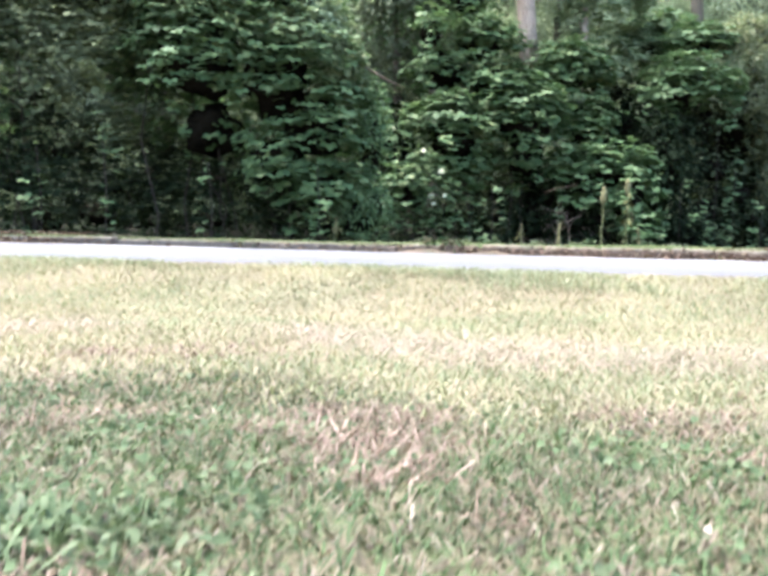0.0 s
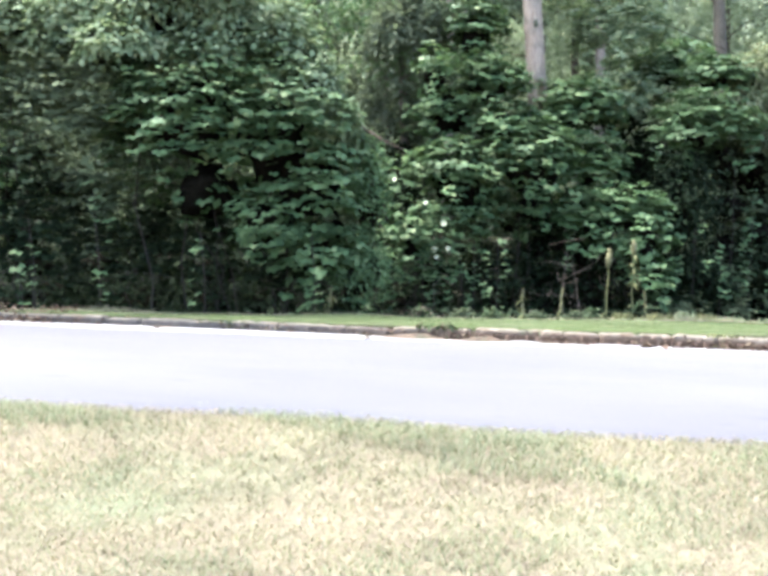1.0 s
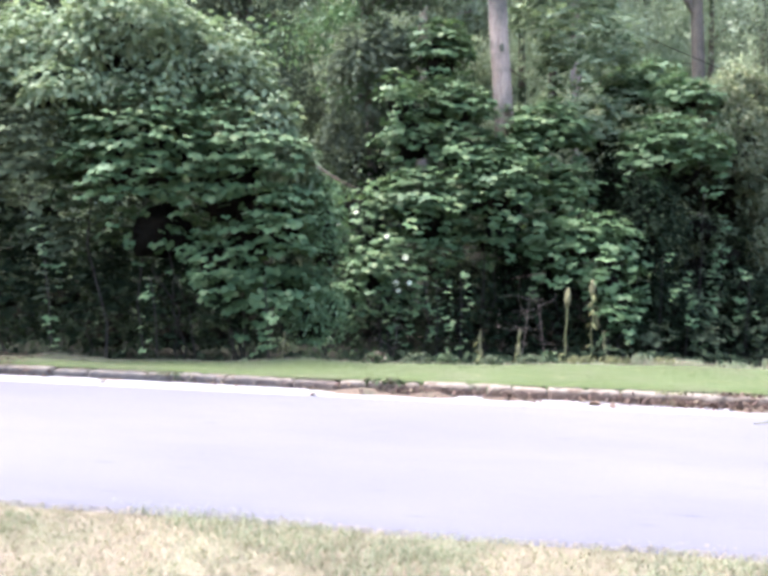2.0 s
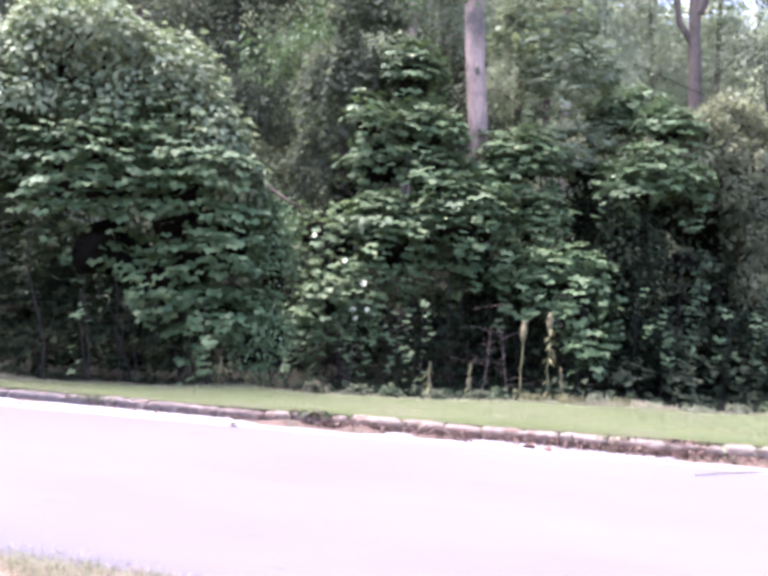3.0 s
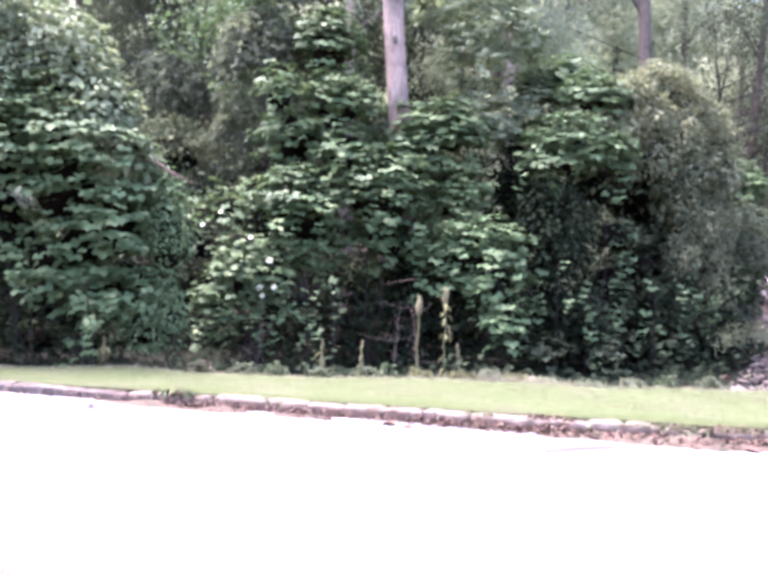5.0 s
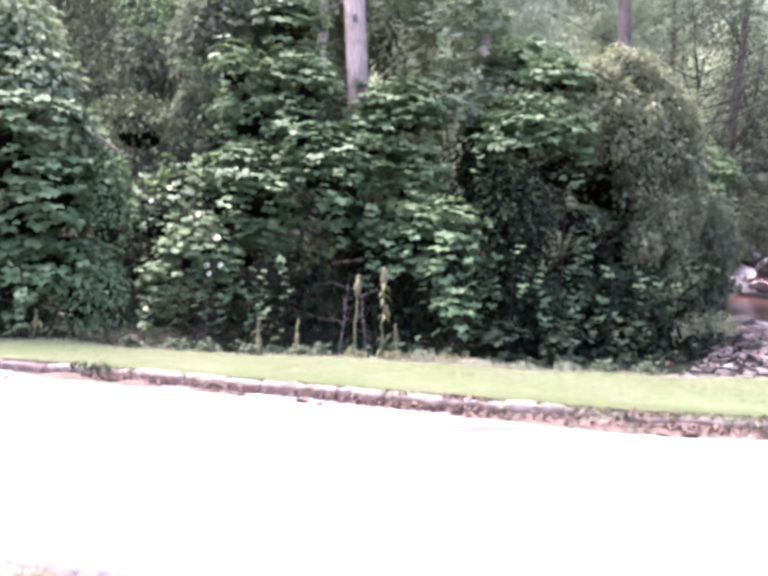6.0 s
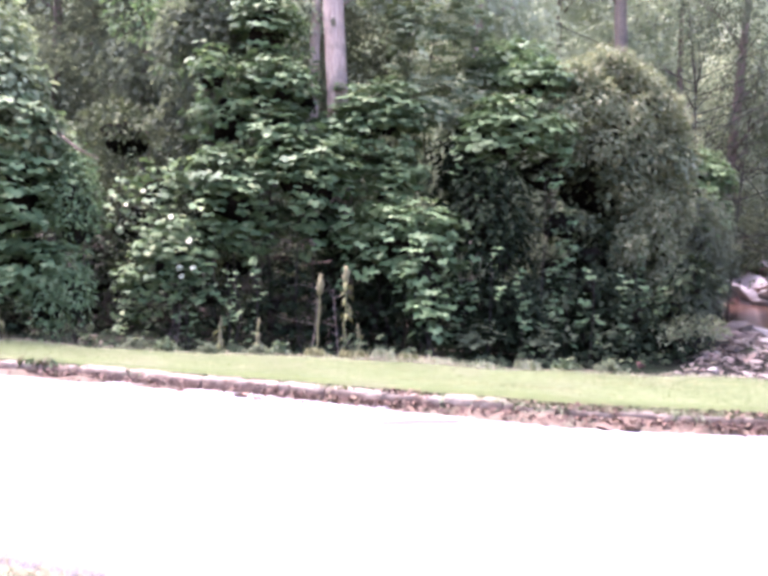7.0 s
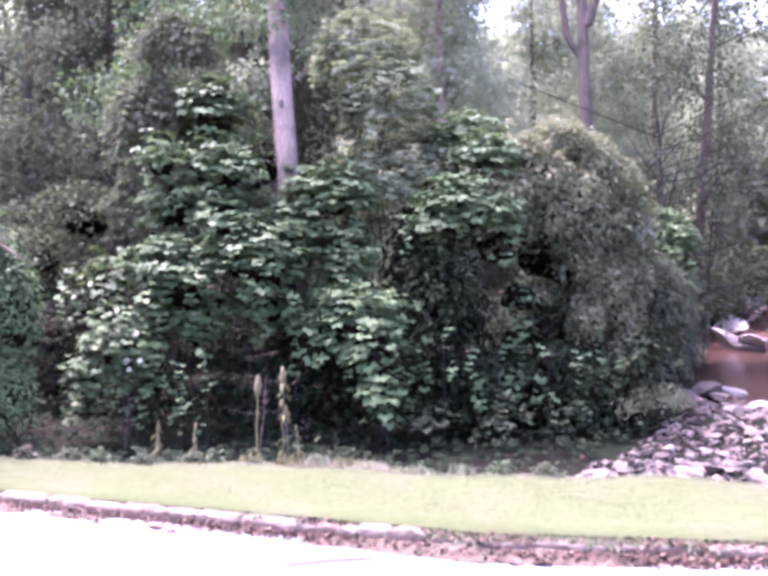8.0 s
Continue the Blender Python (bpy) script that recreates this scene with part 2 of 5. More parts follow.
def mesh_of(name, verts, tris, mat, smooth=False):
    verts, tris = np.asarray(verts, np.float32), np.asarray(tris, np.int32)
    me = bpy.data.meshes.new(name)
    me.vertices.add(len(verts))
    me.vertices.foreach_set("co", verts.ravel())
    me.loops.add(3 * len(tris))
    me.loops.foreach_set("vertex_index", tris.ravel())
    me.polygons.add(len(tris))
    me.polygons.foreach_set("loop_start", np.arange(0, 3 * len(tris), 3, dtype=np.int32))
    if smooth:
        me.polygons.foreach_set("use_smooth", np.ones(len(tris), bool))
    me.materials.append(mat)
    me.update(calc_edges=True)
    me.validate()
    return me


def part(name, verts, tris, mat, parent=None, label="", smooth=False, stuff=False):
    ob = new(name, mesh_of(name, verts, tris, mat, smooth))
    ob.parent = parent
    return tagged(ob, label, kind="stuff" if stuff else "")


def thing(name, label, category, x=0.0, y=0.0, z=0.0, group=""):
    ob = new(name)
    ob.location = (x, y, z)
    ob.empty_display_size = 0.2
    return tagged(ob, label, category, group)


def joined(pieces):
    """Pieces of (verts, tris) as one."""
    vs, fs, n = [], [], 0
    for v, f in pieces:
        vs.append(np.asarray(v, float))
        fs.append(np.asarray(f, int) + n)
        n += len(v)
    return np.concatenate(vs), np.concatenate(fs)


def unit(a):
    return a / np.maximum(np.linalg.norm(a, axis=-1, keepdims=True), 1e-9)


def waves(p, seed, scale=1.0):
    """A smooth wavering value of about -1 to 1 at each place."""
    k = np.random.default_rng(seed).normal(size=(6, 3)) * scale
    ph = np.arange(6) * 1.7 + seed
    return np.sin(p @ k.T + ph).mean(1) * 1.6


def strewn(shape, at, tip, normal, size):
    """Copies of a small shape in one mesh: y along tip, z along normal."""
    tv, tf = shape
    n = unit(normal)
    y = unit(tip - (tip * n).sum(1, keepdims=True) * n)
    x = np.cross(y, n)
    axes = np.stack([x, y, n], 1) * np.asarray(size).reshape(-1, 1, 1)
    v = np.einsum("kc,ncd->nkd", tv, axes) + at[:, None]
    f = tf[None] + (np.arange(len(at)) * len(tv))[:, None, None]
    return v.reshape(-1, 3), f.reshape(-1, 3)


def tube(points, radii, sides=8):
    p, r = np.asarray(points, float), np.asarray(radii, float)
    along = unit(np.gradient(p, axis=0))
    side = unit(np.cross(along, np.where(np.abs(along[:, 2:]) > 0.9, (1.0, 0, 0), (0, 0, 1.0))))
    other = np.cross(along, side)
    a = np.linspace(0, 2 * np.pi, sides, endpoint=False)
    v = p[:, None] + r[:, None, None] * (np.cos(a)[None, :, None] * side[:, None] + np.sin(a)[None, :, None] * other[:, None])
    f = []
    for i in range(len(p) - 1):
        for j in range(sides):
            a0, a1, b0, b1 = i * sides + j, i * sides + (j + 1) % sides, (i + 1) * sides + j, (i + 1) * sides + (j + 1) % sides
            f += [(a0, a1, b1), (a0, b1, b0)]
    v = np.concatenate([v.reshape(-1, 3), p[-1:] + along[-1:] * r[-1]])
    top = (len(p) - 1) * sides
    f += [(top + j, top + (j + 1) % sides, len(v) - 1) for j in range(sides)]
    return v, np.array(f)


def globe(lump, shrink, seed, rough=0.2, rings=9, sides=16):
    c, r = np.array(lump[:3]), np.array(lump[3:])
    th = np.linspace(0, np.pi, rings)[:, None]
    ph = np.linspace(0, 2 * np.pi, sides, endpoint=False)[None]
    d = np.stack([np.sin(th) * np.cos(ph), np.sin(th) * np.sin(ph), np.cos(th) + 0 * ph], -1).reshape(-1, 3)
    v = c + d * r * shrink * (1 + rough * waves(d, seed, 3.0))[:, None]
    f = []
    for i in range(rings - 1):
        for j in range(sides):
            a0, a1, b0, b1 = i * sides + j, i * sides + (j + 1) % sides, (i + 1) * sides + j, (i + 1) * sides + (j + 1) % sides
            f += [(a0, b0, b1), (a0, b1, a1)]
    return v, np.array(f)


def leaflet(width, fold, droop):
    v = np.array([(0, 0, 0), (-width * 0.85, 0.28, fold), (-width * 0.9, 0.6, fold * 0.8), (0, 1, -droop), (width * 0.9, 0.6, fold * 0.8), (width * 0.85, 0.28, fold)])
    return v, np.array([(0, 2, 1), (0, 3, 2), (0, 4, 3), (0, 5, 4)])


def three_leaves():
    v, f = leaflet(0.5, 0.05, 0.14)
    out = []
    for turn, sx, sy in ((0, 0.0, 0.28), (1.25, -0.06, 0.2), (-1.25, 0.06, 0.2)):
        c, s = math.cos(turn), math.sin(turn)
        w = v * 0.6
        out.append((np.stack([c * w[:, 0] - s * w[:, 1] + sx, s * w[:, 0] + c * w[:, 1] + sy, w[:, 2] - 0.05 * abs(turn)], 1), f))
    return joined(out)


KUDZU_SHAPE = three_leaves()
LEAF_SHAPE = (np.array([(0, 0, 0), (-0.3, 0.45, 0.05), (0, 1, -0.12), (0.3, 0.45, 0.05)]), np.array([(0, 2, 1), (0, 3, 2)]))
NARROW_SHAPE = (np.array([(0, 0, 0), (-0.15, 0.4, 0.03), (0, 1, -0.2), (0.15, 0.4, 0.03)]), np.array([(0, 2, 1), (0, 3, 2)]))


def leaf_places(lumps, rng, density, up=0.7, hole=0.35, inward=0.4, scatter=0.28, hole_scale=1.5, tier=0.0, bare=-0.12, stray=0.55):
    """Places, tips and normals of leaves over a heap of rounded lumps, outside of one another, with gaps."""
    at, tips, normals = [], [], []
    for k, l in enumerate(lumps):
        c, r = np.array(l[:3]), np.array(l[3:])
        n = int(density * 4.2 * (r[0] * r[1] + r[1] * r[2] + r[0] * r[2]))
        d = unit(rng.normal(size=(n, 3)))
        p = c + d * r * (1.0 + 0.16 * waves(d, 7 * k + 3, 3.2) + 0.06 * rng.normal(size=n))[:, None]
        out = unit(d / r)
        keep = p[:, 2] > ground_z(p[:, 0], p[:, 1]) + 0.06
        for j, o in enumerate(lumps):
            if j != k:
                keep &= (((p - np.array(o[:3])) / np.array(o[3:])) ** 2).sum(1) > 0.75
        keep &= (out[:, 1] < 0.3) | (rng.random(n) < 0.4)
        keep &= (waves(p, 11, hole_scale) > -hole) | (rng.random(n) < 0.12)
        keep &= (out[:, 2] > bare) | (rng.random(n) < 0.14)
        if tier:
            keep &= (np.sin(2 * np.pi * p[:, 2] / tier + 2.5 * waves(p, 5, 0.9)) > -0.55) | (rng.random(n) < 0.2)
        p, out = p[keep], out[keep]
        p = p - out * (rng.random(len(p)) ** 2 * inward)[:, None]
        at.append(p)
        normals.append((up + 0.1) * UP + (1.1 - up) * out + scatter * rng.normal(size=p.shape))
        tips.append(out + np.array((0, 0, -0.55)) + stray * rng.normal(size=p.shape))
    return np.concatenate(at), np.concatenate(tips), np.concatenate(normals)


def hanging(rng, starts, drop, step=0.13):
    """Strings of leaves that hang from given places."""
    at = []
    for x, y, z in starts:
        n = int(drop * (0.5 + rng.random()) / step)
        w = np.cumsum(rng.normal(size=(n, 2)) * 0.035, 0) + 0.05 * rng.normal(size=(n, 2))
        for i in range(n):
            if z - i * step > -0.3 and rng.random() < 0.8:
                at.append((x + w[i, 0], y + w[i, 1], z - i * step))
    at = np.array(at)
    n = len(at)
    return at, rng.normal(size=(n, 3)) * 0.5 + (0, -0.8, -0.5), rng.normal(size=(n, 3)) * 0.2 + (0, -0.35, 0.8)


def bush(name, label, category, lumps, mat, shape, density, size, seed, up=0.6, hole=0.35, single=40, core=0.62, strings=0, drop=1.2, stems=4, group="", scatter=0.28, fill=0.4, bare=-0.12):
    rng = np.random.default_rng(seed)
    if shape is KUDZU_SHAPE:
        density, size, up, scatter = 0.78 * density, 1.0 * size, 0.67, 0.15
    low = min(lumps, key=lambda l: l[2])
    ob = thing(name, label, category, low[0], low[1], 0.0, group)
    back = Matrix.Translation((-low[0], -low[1], 0))
    shift = np.array((low[0], low[1], 0.0))
    at, tips, normals = leaf_places(lumps, rng, density, up, hole, scatter=scatter, hole_scale=1.3, tier=0.44 if shape is KUDZU_SHAPE else 0.0, bare=bare, stray=0.4 if shape is KUDZU_SHAPE else 0.55)
    if core:
        inner = [(*l[:3], 0.64 * l[3], 0.64 * l[4], 0.64 * l[5]) for l in lumps]
        more = leaf_places(inner, rng, density * fill * 1.6, 0.3, 3.0, scatter=0.7)
        at, tips, normals = [np.concatenate(pair) for pair in zip((at, tips, normals), more)]
    if strings:
        pick = rng.permutation(len(at))
        front = [i for i in pick if normals[i, 1] < 0 and at[i, 2] > 0.6][:strings]
        a2, t2, n2 = hanging(rng, at[front], drop)
        at, tips, normals = np.concatenate([at, a2]), np.concatenate([tips, t2]), np.concatenate([normals, n2])
    sizes = size * (0.65 + 0.7 * rng.random(len(at)))
    order = np.argsort(at[:, 1])
    first, rest = order[: 4 * single : 4], np.setdiff1d(np.arange(len(at)), order[: 4 * single : 4])
    v, f = strewn(shape, at[rest] - shift, tips[rest], normals[rest], sizes[rest])
    part("foliage", v, f, mat, ob, stuff=True)
    # Inner shells show through leaf gaps as painted shade.
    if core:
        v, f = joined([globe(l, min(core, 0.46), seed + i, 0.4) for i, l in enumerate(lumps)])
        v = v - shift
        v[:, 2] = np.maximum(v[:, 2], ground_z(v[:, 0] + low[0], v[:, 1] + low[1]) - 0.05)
        part("inner_growth", v, f, SHADEFILL, ob, "near-black inner shell that stands in for shade between leaves", True, True)
    for i in range(stems):
        l = lumps[(i * 3 + 1) % len(lumps)]
        head = np.array(l[:3])
        foot = np.array((head[0] + rng.normal() * 0.15, head[1] + 0.5 + rng.normal() * 0.2, -0.75))
        bends = [foot + (head - foot) * s + rng.normal(size=3) * (0.12, 0.08, 0.03) for s in (0.25, 0.5, 0.75)]
        part("stem", *[a if k else a - shift for k, a in enumerate(tube([foot, *bends, head], [0.02, 0.018, 0.015, 0.012, 0.008], 6))], VINEBARK, ob, smooth=True)
    if len(first):
        leaf = mesh_of("leaf", *shape, mat)
        n = unit(normals[first])
        y = unit(tips[first] - (tips[first] * n).sum(1, keepdims=True) * n)
        x = np.cross(y, n)
        for k, i in enumerate(first):
            o = new("leaf", leaf)
            o.parent = ob
            s = float(sizes[i])
            o.matrix_basis = Matrix(((x[k][0] * s, y[k][0] * s, n[k][0] * s, at[i][0] - low[0]), (x[k][1] * s, y[k][1] * s, n[k][1] * s, at[i][1] - low[1]), (x[k][2] * s, y[k][2] * s, n[k][2] * s, at[i][2]), (0, 0, 0, 1)))
    return ob


# ---- ground, road, kerb, lawn ----
LAWN_Z = 0.175


def kerb_line(x):
    """How far the gently bending kerb swings back from a straight line."""
    return 0.01 * np.clip(-4.0 - x, 0, 9) + 0.19 * np.clip(x - 4.2, 0, 5)


def lawn_edge(x):
    return 2.12 + 0.16 * np.clip(x, -9, 12) + 0.12 * np.sin(1.3 * x) + 0.07 * np.sin(3.1 * x + 1)


def bank_left(y):
    """Where the creek's stony bank begins, along x."""
    return 5.3 + 0.2 * np.minimum(y - 6.2, 0) + 0.52 * np.clip(y - 6.2, 0, 3.8) + 0.16 * np.maximum(y - 10.0, 0)


def smooth(a):
    a = np.clip(a, 0, 1)
    return a * a * (3 - 2 * a)


def ground_z(x, y):
    verge = -0.14 - 0.26 * smooth((-4.9 - y) / 1.6) + 0.03 * np.sin(1.7 * x) * np.sin(1.3 * y)
    far = -0.6 * smooth((y - lawn_edge(x) - 0.15) / 1.6) + 0.45 * smooth((y - 8.5) / 2.5) + 0.05 * np.sin(0.7 * x + 0.5) * np.sin(0.6 * y)
    creek = smooth((x - bank_left(y) + 0.5) / 0.9) * smooth((30 - x) / 6) * smooth((30 - y) / 6)
    far = far * (1 - creek) + creek * (-0.10 - 0.45 * smooth((y - 2.8) / 2.6) + 0.36 * smooth((y - 7.0) / 2.8) - 0.65 * smooth((y - 10.4) / 2.2)) + 1.2 * smooth((y - 24) / 4)
    z = np.where(y > -2, far, verge)
    return np.where((y > -4.55) & (y < 0.9), -0.3, z)


def sheet(xs, ys, high):
    gx, gy = np.meshgrid(xs, ys)
    v = np.stack([gx.ravel(), gy.ravel(), high(gx.ravel(), gy.ravel())], 1)
    n = len(xs)
    i, j = np.meshgrid(np.arange(n - 1), np.arange(len(ys) - 1))
    a = (j * n + i).ravel()
    return v, np.concatenate([np.stack([a, a + 1, a + n + 1], 1), np.stack([a, a + n + 1, a + n], 1)])


def spread(lo, hi, step, far):
    """Even steps from lo to hi, then wider and wider out to far on both ends."""
    out = list(np.arange(lo, hi + step / 2, step))
    w = step
    while out[-1] < far or out[0] > -far:
        w *= 1.5
        out = [out[0] - w] + out + [out[-1] + w]
    return np.array(out)


ys = np.unique(np.concatenate([spread(-14, 32, 0.5, 900), (-4.56, -4.54, 0.89, 0.91)]))
v, f = sheet(spread(-16, 20, 0.5, 900), ys, ground_z)
ground = part("ground", v, f, SOIL, smooth=True)
tagged(ground, "brown soil with dry thatch and sparse green", "ground", kind="structure")
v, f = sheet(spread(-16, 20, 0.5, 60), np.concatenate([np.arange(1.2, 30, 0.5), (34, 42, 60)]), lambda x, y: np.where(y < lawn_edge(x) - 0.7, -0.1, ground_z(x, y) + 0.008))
tagged(part("forest_floor", v, f, FLOOR, smooth=True), "leaf litter under the trees, near-black in place of shade", "ground", kind="structure")

v, f = sheet(np.arange(-200, 201, 4.0), np.array((-4.62, -4.5, -2.5, -0.38)), lambda x, y: np.where(y < -4.6, -0.3, 0.022 * (y + 0.3)))
road = tagged(part("road", v, f, ASPHALT), "sun-bleached pale grey asphalt street", "road", kind="structure")

kerb = tagged(new("kerb"), "weathered pale concrete kerb with dirty joints", "kerb", kind="structure")


def kerb_stone(length, seed):
    rng = np.random.default_rng(seed)
    prof = [(-0.006, -0.2), (-0.004, 0.04), (0.002, 0.118), (0.010, 0.138), (0.028, 0.145), (0.17, 0.147), (0.18, -0.2)]
    xs = np.linspace(0, length, max(6, int(length * 16)))
    wear = 0.009 * np.exp(-np.minimum(xs, length - xs) / 0.05) * (0.4 + rng.random(len(xs)))
    v = np.array([(x, y + ((0.004 * rng.normal() + (0.6 * w if y < 0.1 else 0)) if z > 0 else 0), z + ((0.003 * rng.normal() - w - 0.03 * (rng.random() < 0.06)) if z > 0.05 else 0)) for x, w in zip(xs, wear) for y, z in prof])
    k, f = len(prof), []
    for i in range(len(xs) - 1):
        for j in range(k - 1):
            a = i * k + j
            f += [(a, a + 1, a + k + 1), (a, a + k + 1, a + k)]
    for base, turn in ((0, 1), (len(xs) * k - k, -1)):
        f += [(base, base + j, base + j + 1)[::-turn] for j in range(1, k - 1)]
    return mesh_of("kerb_stone", v, f, CONCRETE)


LENGTHS = (1.18, 0.46, 0.92, 0.55, 1.30, 0.74, 0.98, 0.62, 1.08)
STONES = [kerb_stone(w, k) for k, w in enumerate(LENGTHS)]
rng = np.random.default_rng(21)
x, k = -50.0, 0
while x < 40:
    w = LENGTHS[k % 9]
    o = new("kerb_stone", STONES[k % 9])
    o.parent = kerb
    turn = math.degrees(math.atan2(float(kerb_line(x + w) - kerb_line(x)), w))
    o.matrix_basis = pose(x, float(kerb_line(x)) + 0.016 * rng.normal(), 0.009 * max(-4, min(4, x)) - 0.04 * float(smooth((x - 2.2) / 1.5)) + 0.010 * rng.normal(), 1.5 * rng.normal(), 0.6 * rng.normal(), turn + 0.6 * rng.normal())
    x, k = x + w + 0.012 + 0.07 * rng.random() ** 3, k + 1
v, f = sheet(np.arange(-60, 61, 0.25), np.array((0.09, 0.1, 0.24)), lambda x, y: np.where(y < 0.095, -0.1, 0.085 + 0.009 * np.clip(x, -4, 4) + 0.012 * np.sin(11 * x)))
v[:, 1] += kerb_line(v[:, 0])
part("kerb_bed", v, f, DIRT, kerb, "earth in the open joints of the kerb")
v, f = sheet(np.arange(-60, 61, 1.5), np.array((-0.38, -0.36, -0.2, 0.03)), lambda x, y: np.where(y < -0.37, -0.05, 0.004 + 0.004 * np.sin(9 * x)))
v[:, 1] += np.where(v[:, 1] > -0.1, kerb_line(v[:, 0]), 0)
part("gutter", v, f, GUTTER, kerb, "pale concrete gutter strip")

def lawn_z(x, y):
    up = np.clip((y - 0.16) / (lawn_edge(x) - 0.16), 0, 1)
    return LAWN_Z + 0.008 * np.clip(x, -4, 4) * (1 - up) - 0.08 * up + 0.012 * np.sin(2.1 * x) * np.sin(2.7 * y)


v, f = sheet(np.arange(-60, 61, 0.25), np.concatenate([[-0.02], np.linspace(0, 1, 9), [1.03]]), lambda x, y: 0 * x)
yy = 0.22 + kerb_line(v[:, 0]) + v[:, 1] * (lawn_edge(v[:, 0]) - 0.22 - kerb_line(v[:, 0]))
v = np.stack([v[:, 0], yy, np.where(v[:, 1] > 1.01, -0.2, np.where(v[:, 1] < 0, 0.1, lawn_z(v[:, 0], yy)))], 1)
tagged(part("lawn", v, f, LAWNSOIL, smooth=True), "mown light green grass strip behind the kerb", "lawn", kind="structure")


def blades(rng, x, y, z, length, lean, width, mat, name, label, category="grass"):
    n = len(x)
    a = rng.random(n) * 2 * np.pi
    side = np.stack([np.cos(a), np.sin(a), 0 * a], 1)
    b = rng.random(n) * 2 * np.pi
    out = np.stack([np.cos(b), np.sin(b), 0 * b], 1) * (lean * (0.3 + rng.random(n)))[:, None]
    h = length * (0.5 + 0.8 * rng.random(n))
    p = np.stack([x, y, z], 1)
    w = side * (width * (0.6 + 0.8 * rng.random(n)))[:, None] / 2
    mid = p + (out * 0.35 + UP * 0.62) * h[:, None]
    tip = p + (out + UP * np.clip(1.0 - 0.45 * np.linalg.norm(out, axis=1), 0.12, 1)[:, None]) * h[:, None]
    v = np.stack([p - w, p + w, mid + 0.7 * w, mid - 0.7 * w, tip], 1).reshape(-1, 3)
    i = (np.arange(n) * 5)[:, None, None]
    f = (np.array([(0, 1, 2), (0, 2, 3), (3, 2, 4)])[None] + i).reshape(-1, 3)
    return tagged(part(name, v, f, mat, stuff=True), label, category)


def strip(rng, n, x0, x1, y0, y1):
    return x0 + (x1 - x0) * rng.random(n), y0 + (y1 - y0) * rng.random(n)


rng = np.random.default_rng(5)
x, y = strip(rng, 205000, -12.5, 10.5, 0.205, 4.2)
k = (y < lawn_edge(x) + 0.1 * rng.normal(size=len(x))) & (y > 0.225 + kerb_line(x)) & (rng.random(len(x)) < 0.15 + smooth((x + 8.2) / 1.2 + 0.4 * np.sin(7 * y)))
x, y = x[k], y[k]
blades(rng, x, y, np.where(y > lawn_edge(x), ground_z(x, y) + 0.08, lawn_z(x, y)) - 0.003, 0.013, 1.5, 0.0065, TURF, "lawn_grass", "short light green mown grass on the verge strip")

x, y = strip(rng, 24000, -9, 10, 0.5, 3.6)
k = (y < lawn_edge(x) - 0.05) & (y > 0.5 + kerb_line(x)) & (waves(np.stack([0.6 * x, 1.6 * y, 0 * x], 1), 62, 2.2) + 0.4 * waves(np.stack([x, y, 0 * x], 1), 63, 7.0) + 0.3 * smooth((y - 1.2) / 0.8) > 0.55)
x, y = x[k], y[k]
blades(rng, x, y, lawn_z(x, y), 0.013, 1.8, 0.006, DRY, "dry_turf", "sun-dried straw-coloured patches in the mown lawn")
# Dark blades stand in for the shadow line behind the kerb.
x, y = strip(rng, 11000, -12.5, 9.5, 0.17, 0.25)
blades(rng, x, y + kerb_line(x), 0.12 + 0.008 * np.clip(x, -4, 4) + 0 * x, 0.05, 1.2, 0.007, LUSH, "kerb_edge_grass", "dark ragged grass standing in for the shadow between kerb and lawn")
x, y = strip(rng, 9000, 2.2, 9.5, 0.03, 0.2)
k = waves(np.stack([x, 0 * x, 0 * x], 1), 71, 4.0) + 2.0 * (y - 0.1) > 0
x, y = x[k], y[k]
blades(rng, x, y + kerb_line(x), 0.13 + 0 * x, 0.05, 1.6, 0.007, LUSH, "creeping_grass", "ragged grass creeping over the sunken kerb")

# near verge: straw-coloured mown grass, greener, browner and darker where shade is painted
n = 330000
x, y = strip(rng, n, -13, 9, -13.5, -4.42)
k = (rng.random(n) < np.exp(-(((x + 2) / 7.0) ** 4)) * smooth((y + 14.5) / 4 + 0.2)) & (rng.random(n) < 1.0 - 1.0 * smooth((-8.9 - y) / 0.8 + 0.3 * np.sin(1.7 * x))) & (y < -4.5 + 0.09 * rng.normal(size=n) + 0.05 * np.sin(2.3 * x))
x, y = x[k], y[k]
blades(rng, x, y, ground_z(x, np.minimum(y, -4.6)), 0.07, 1.9, 0.007, DRY, "verge_grass", "dry straw-coloured mown grass beside the street")
# Darker grass stands for the shade; no tree casts it.
x, y = strip(rng, 300000, -8, 5, -13.5, -8.5)
k = (rng.random(len(x)) < smooth((-8.7 - y) / 0.9 + 0.3 * np.sin(2.1 * x) + 0.2 * np.sin(5.3 * x + 2 * y))) & (rng.random(len(x)) < np.exp(-(((x + 1.5) / 3.6) ** 2) - ((y + 10.2) / 1.9) ** 2))
x, y = x[k], y[k]
blades(rng, x, y, ground_z(x, y), 0.045, 2.2, 0.0065, LUSH, "shaded_grass", "short green and brown grass, darker in place of tree shade")
x, y = strip(rng, 62000, -10.5, 5.5, -9.0, -4.5)
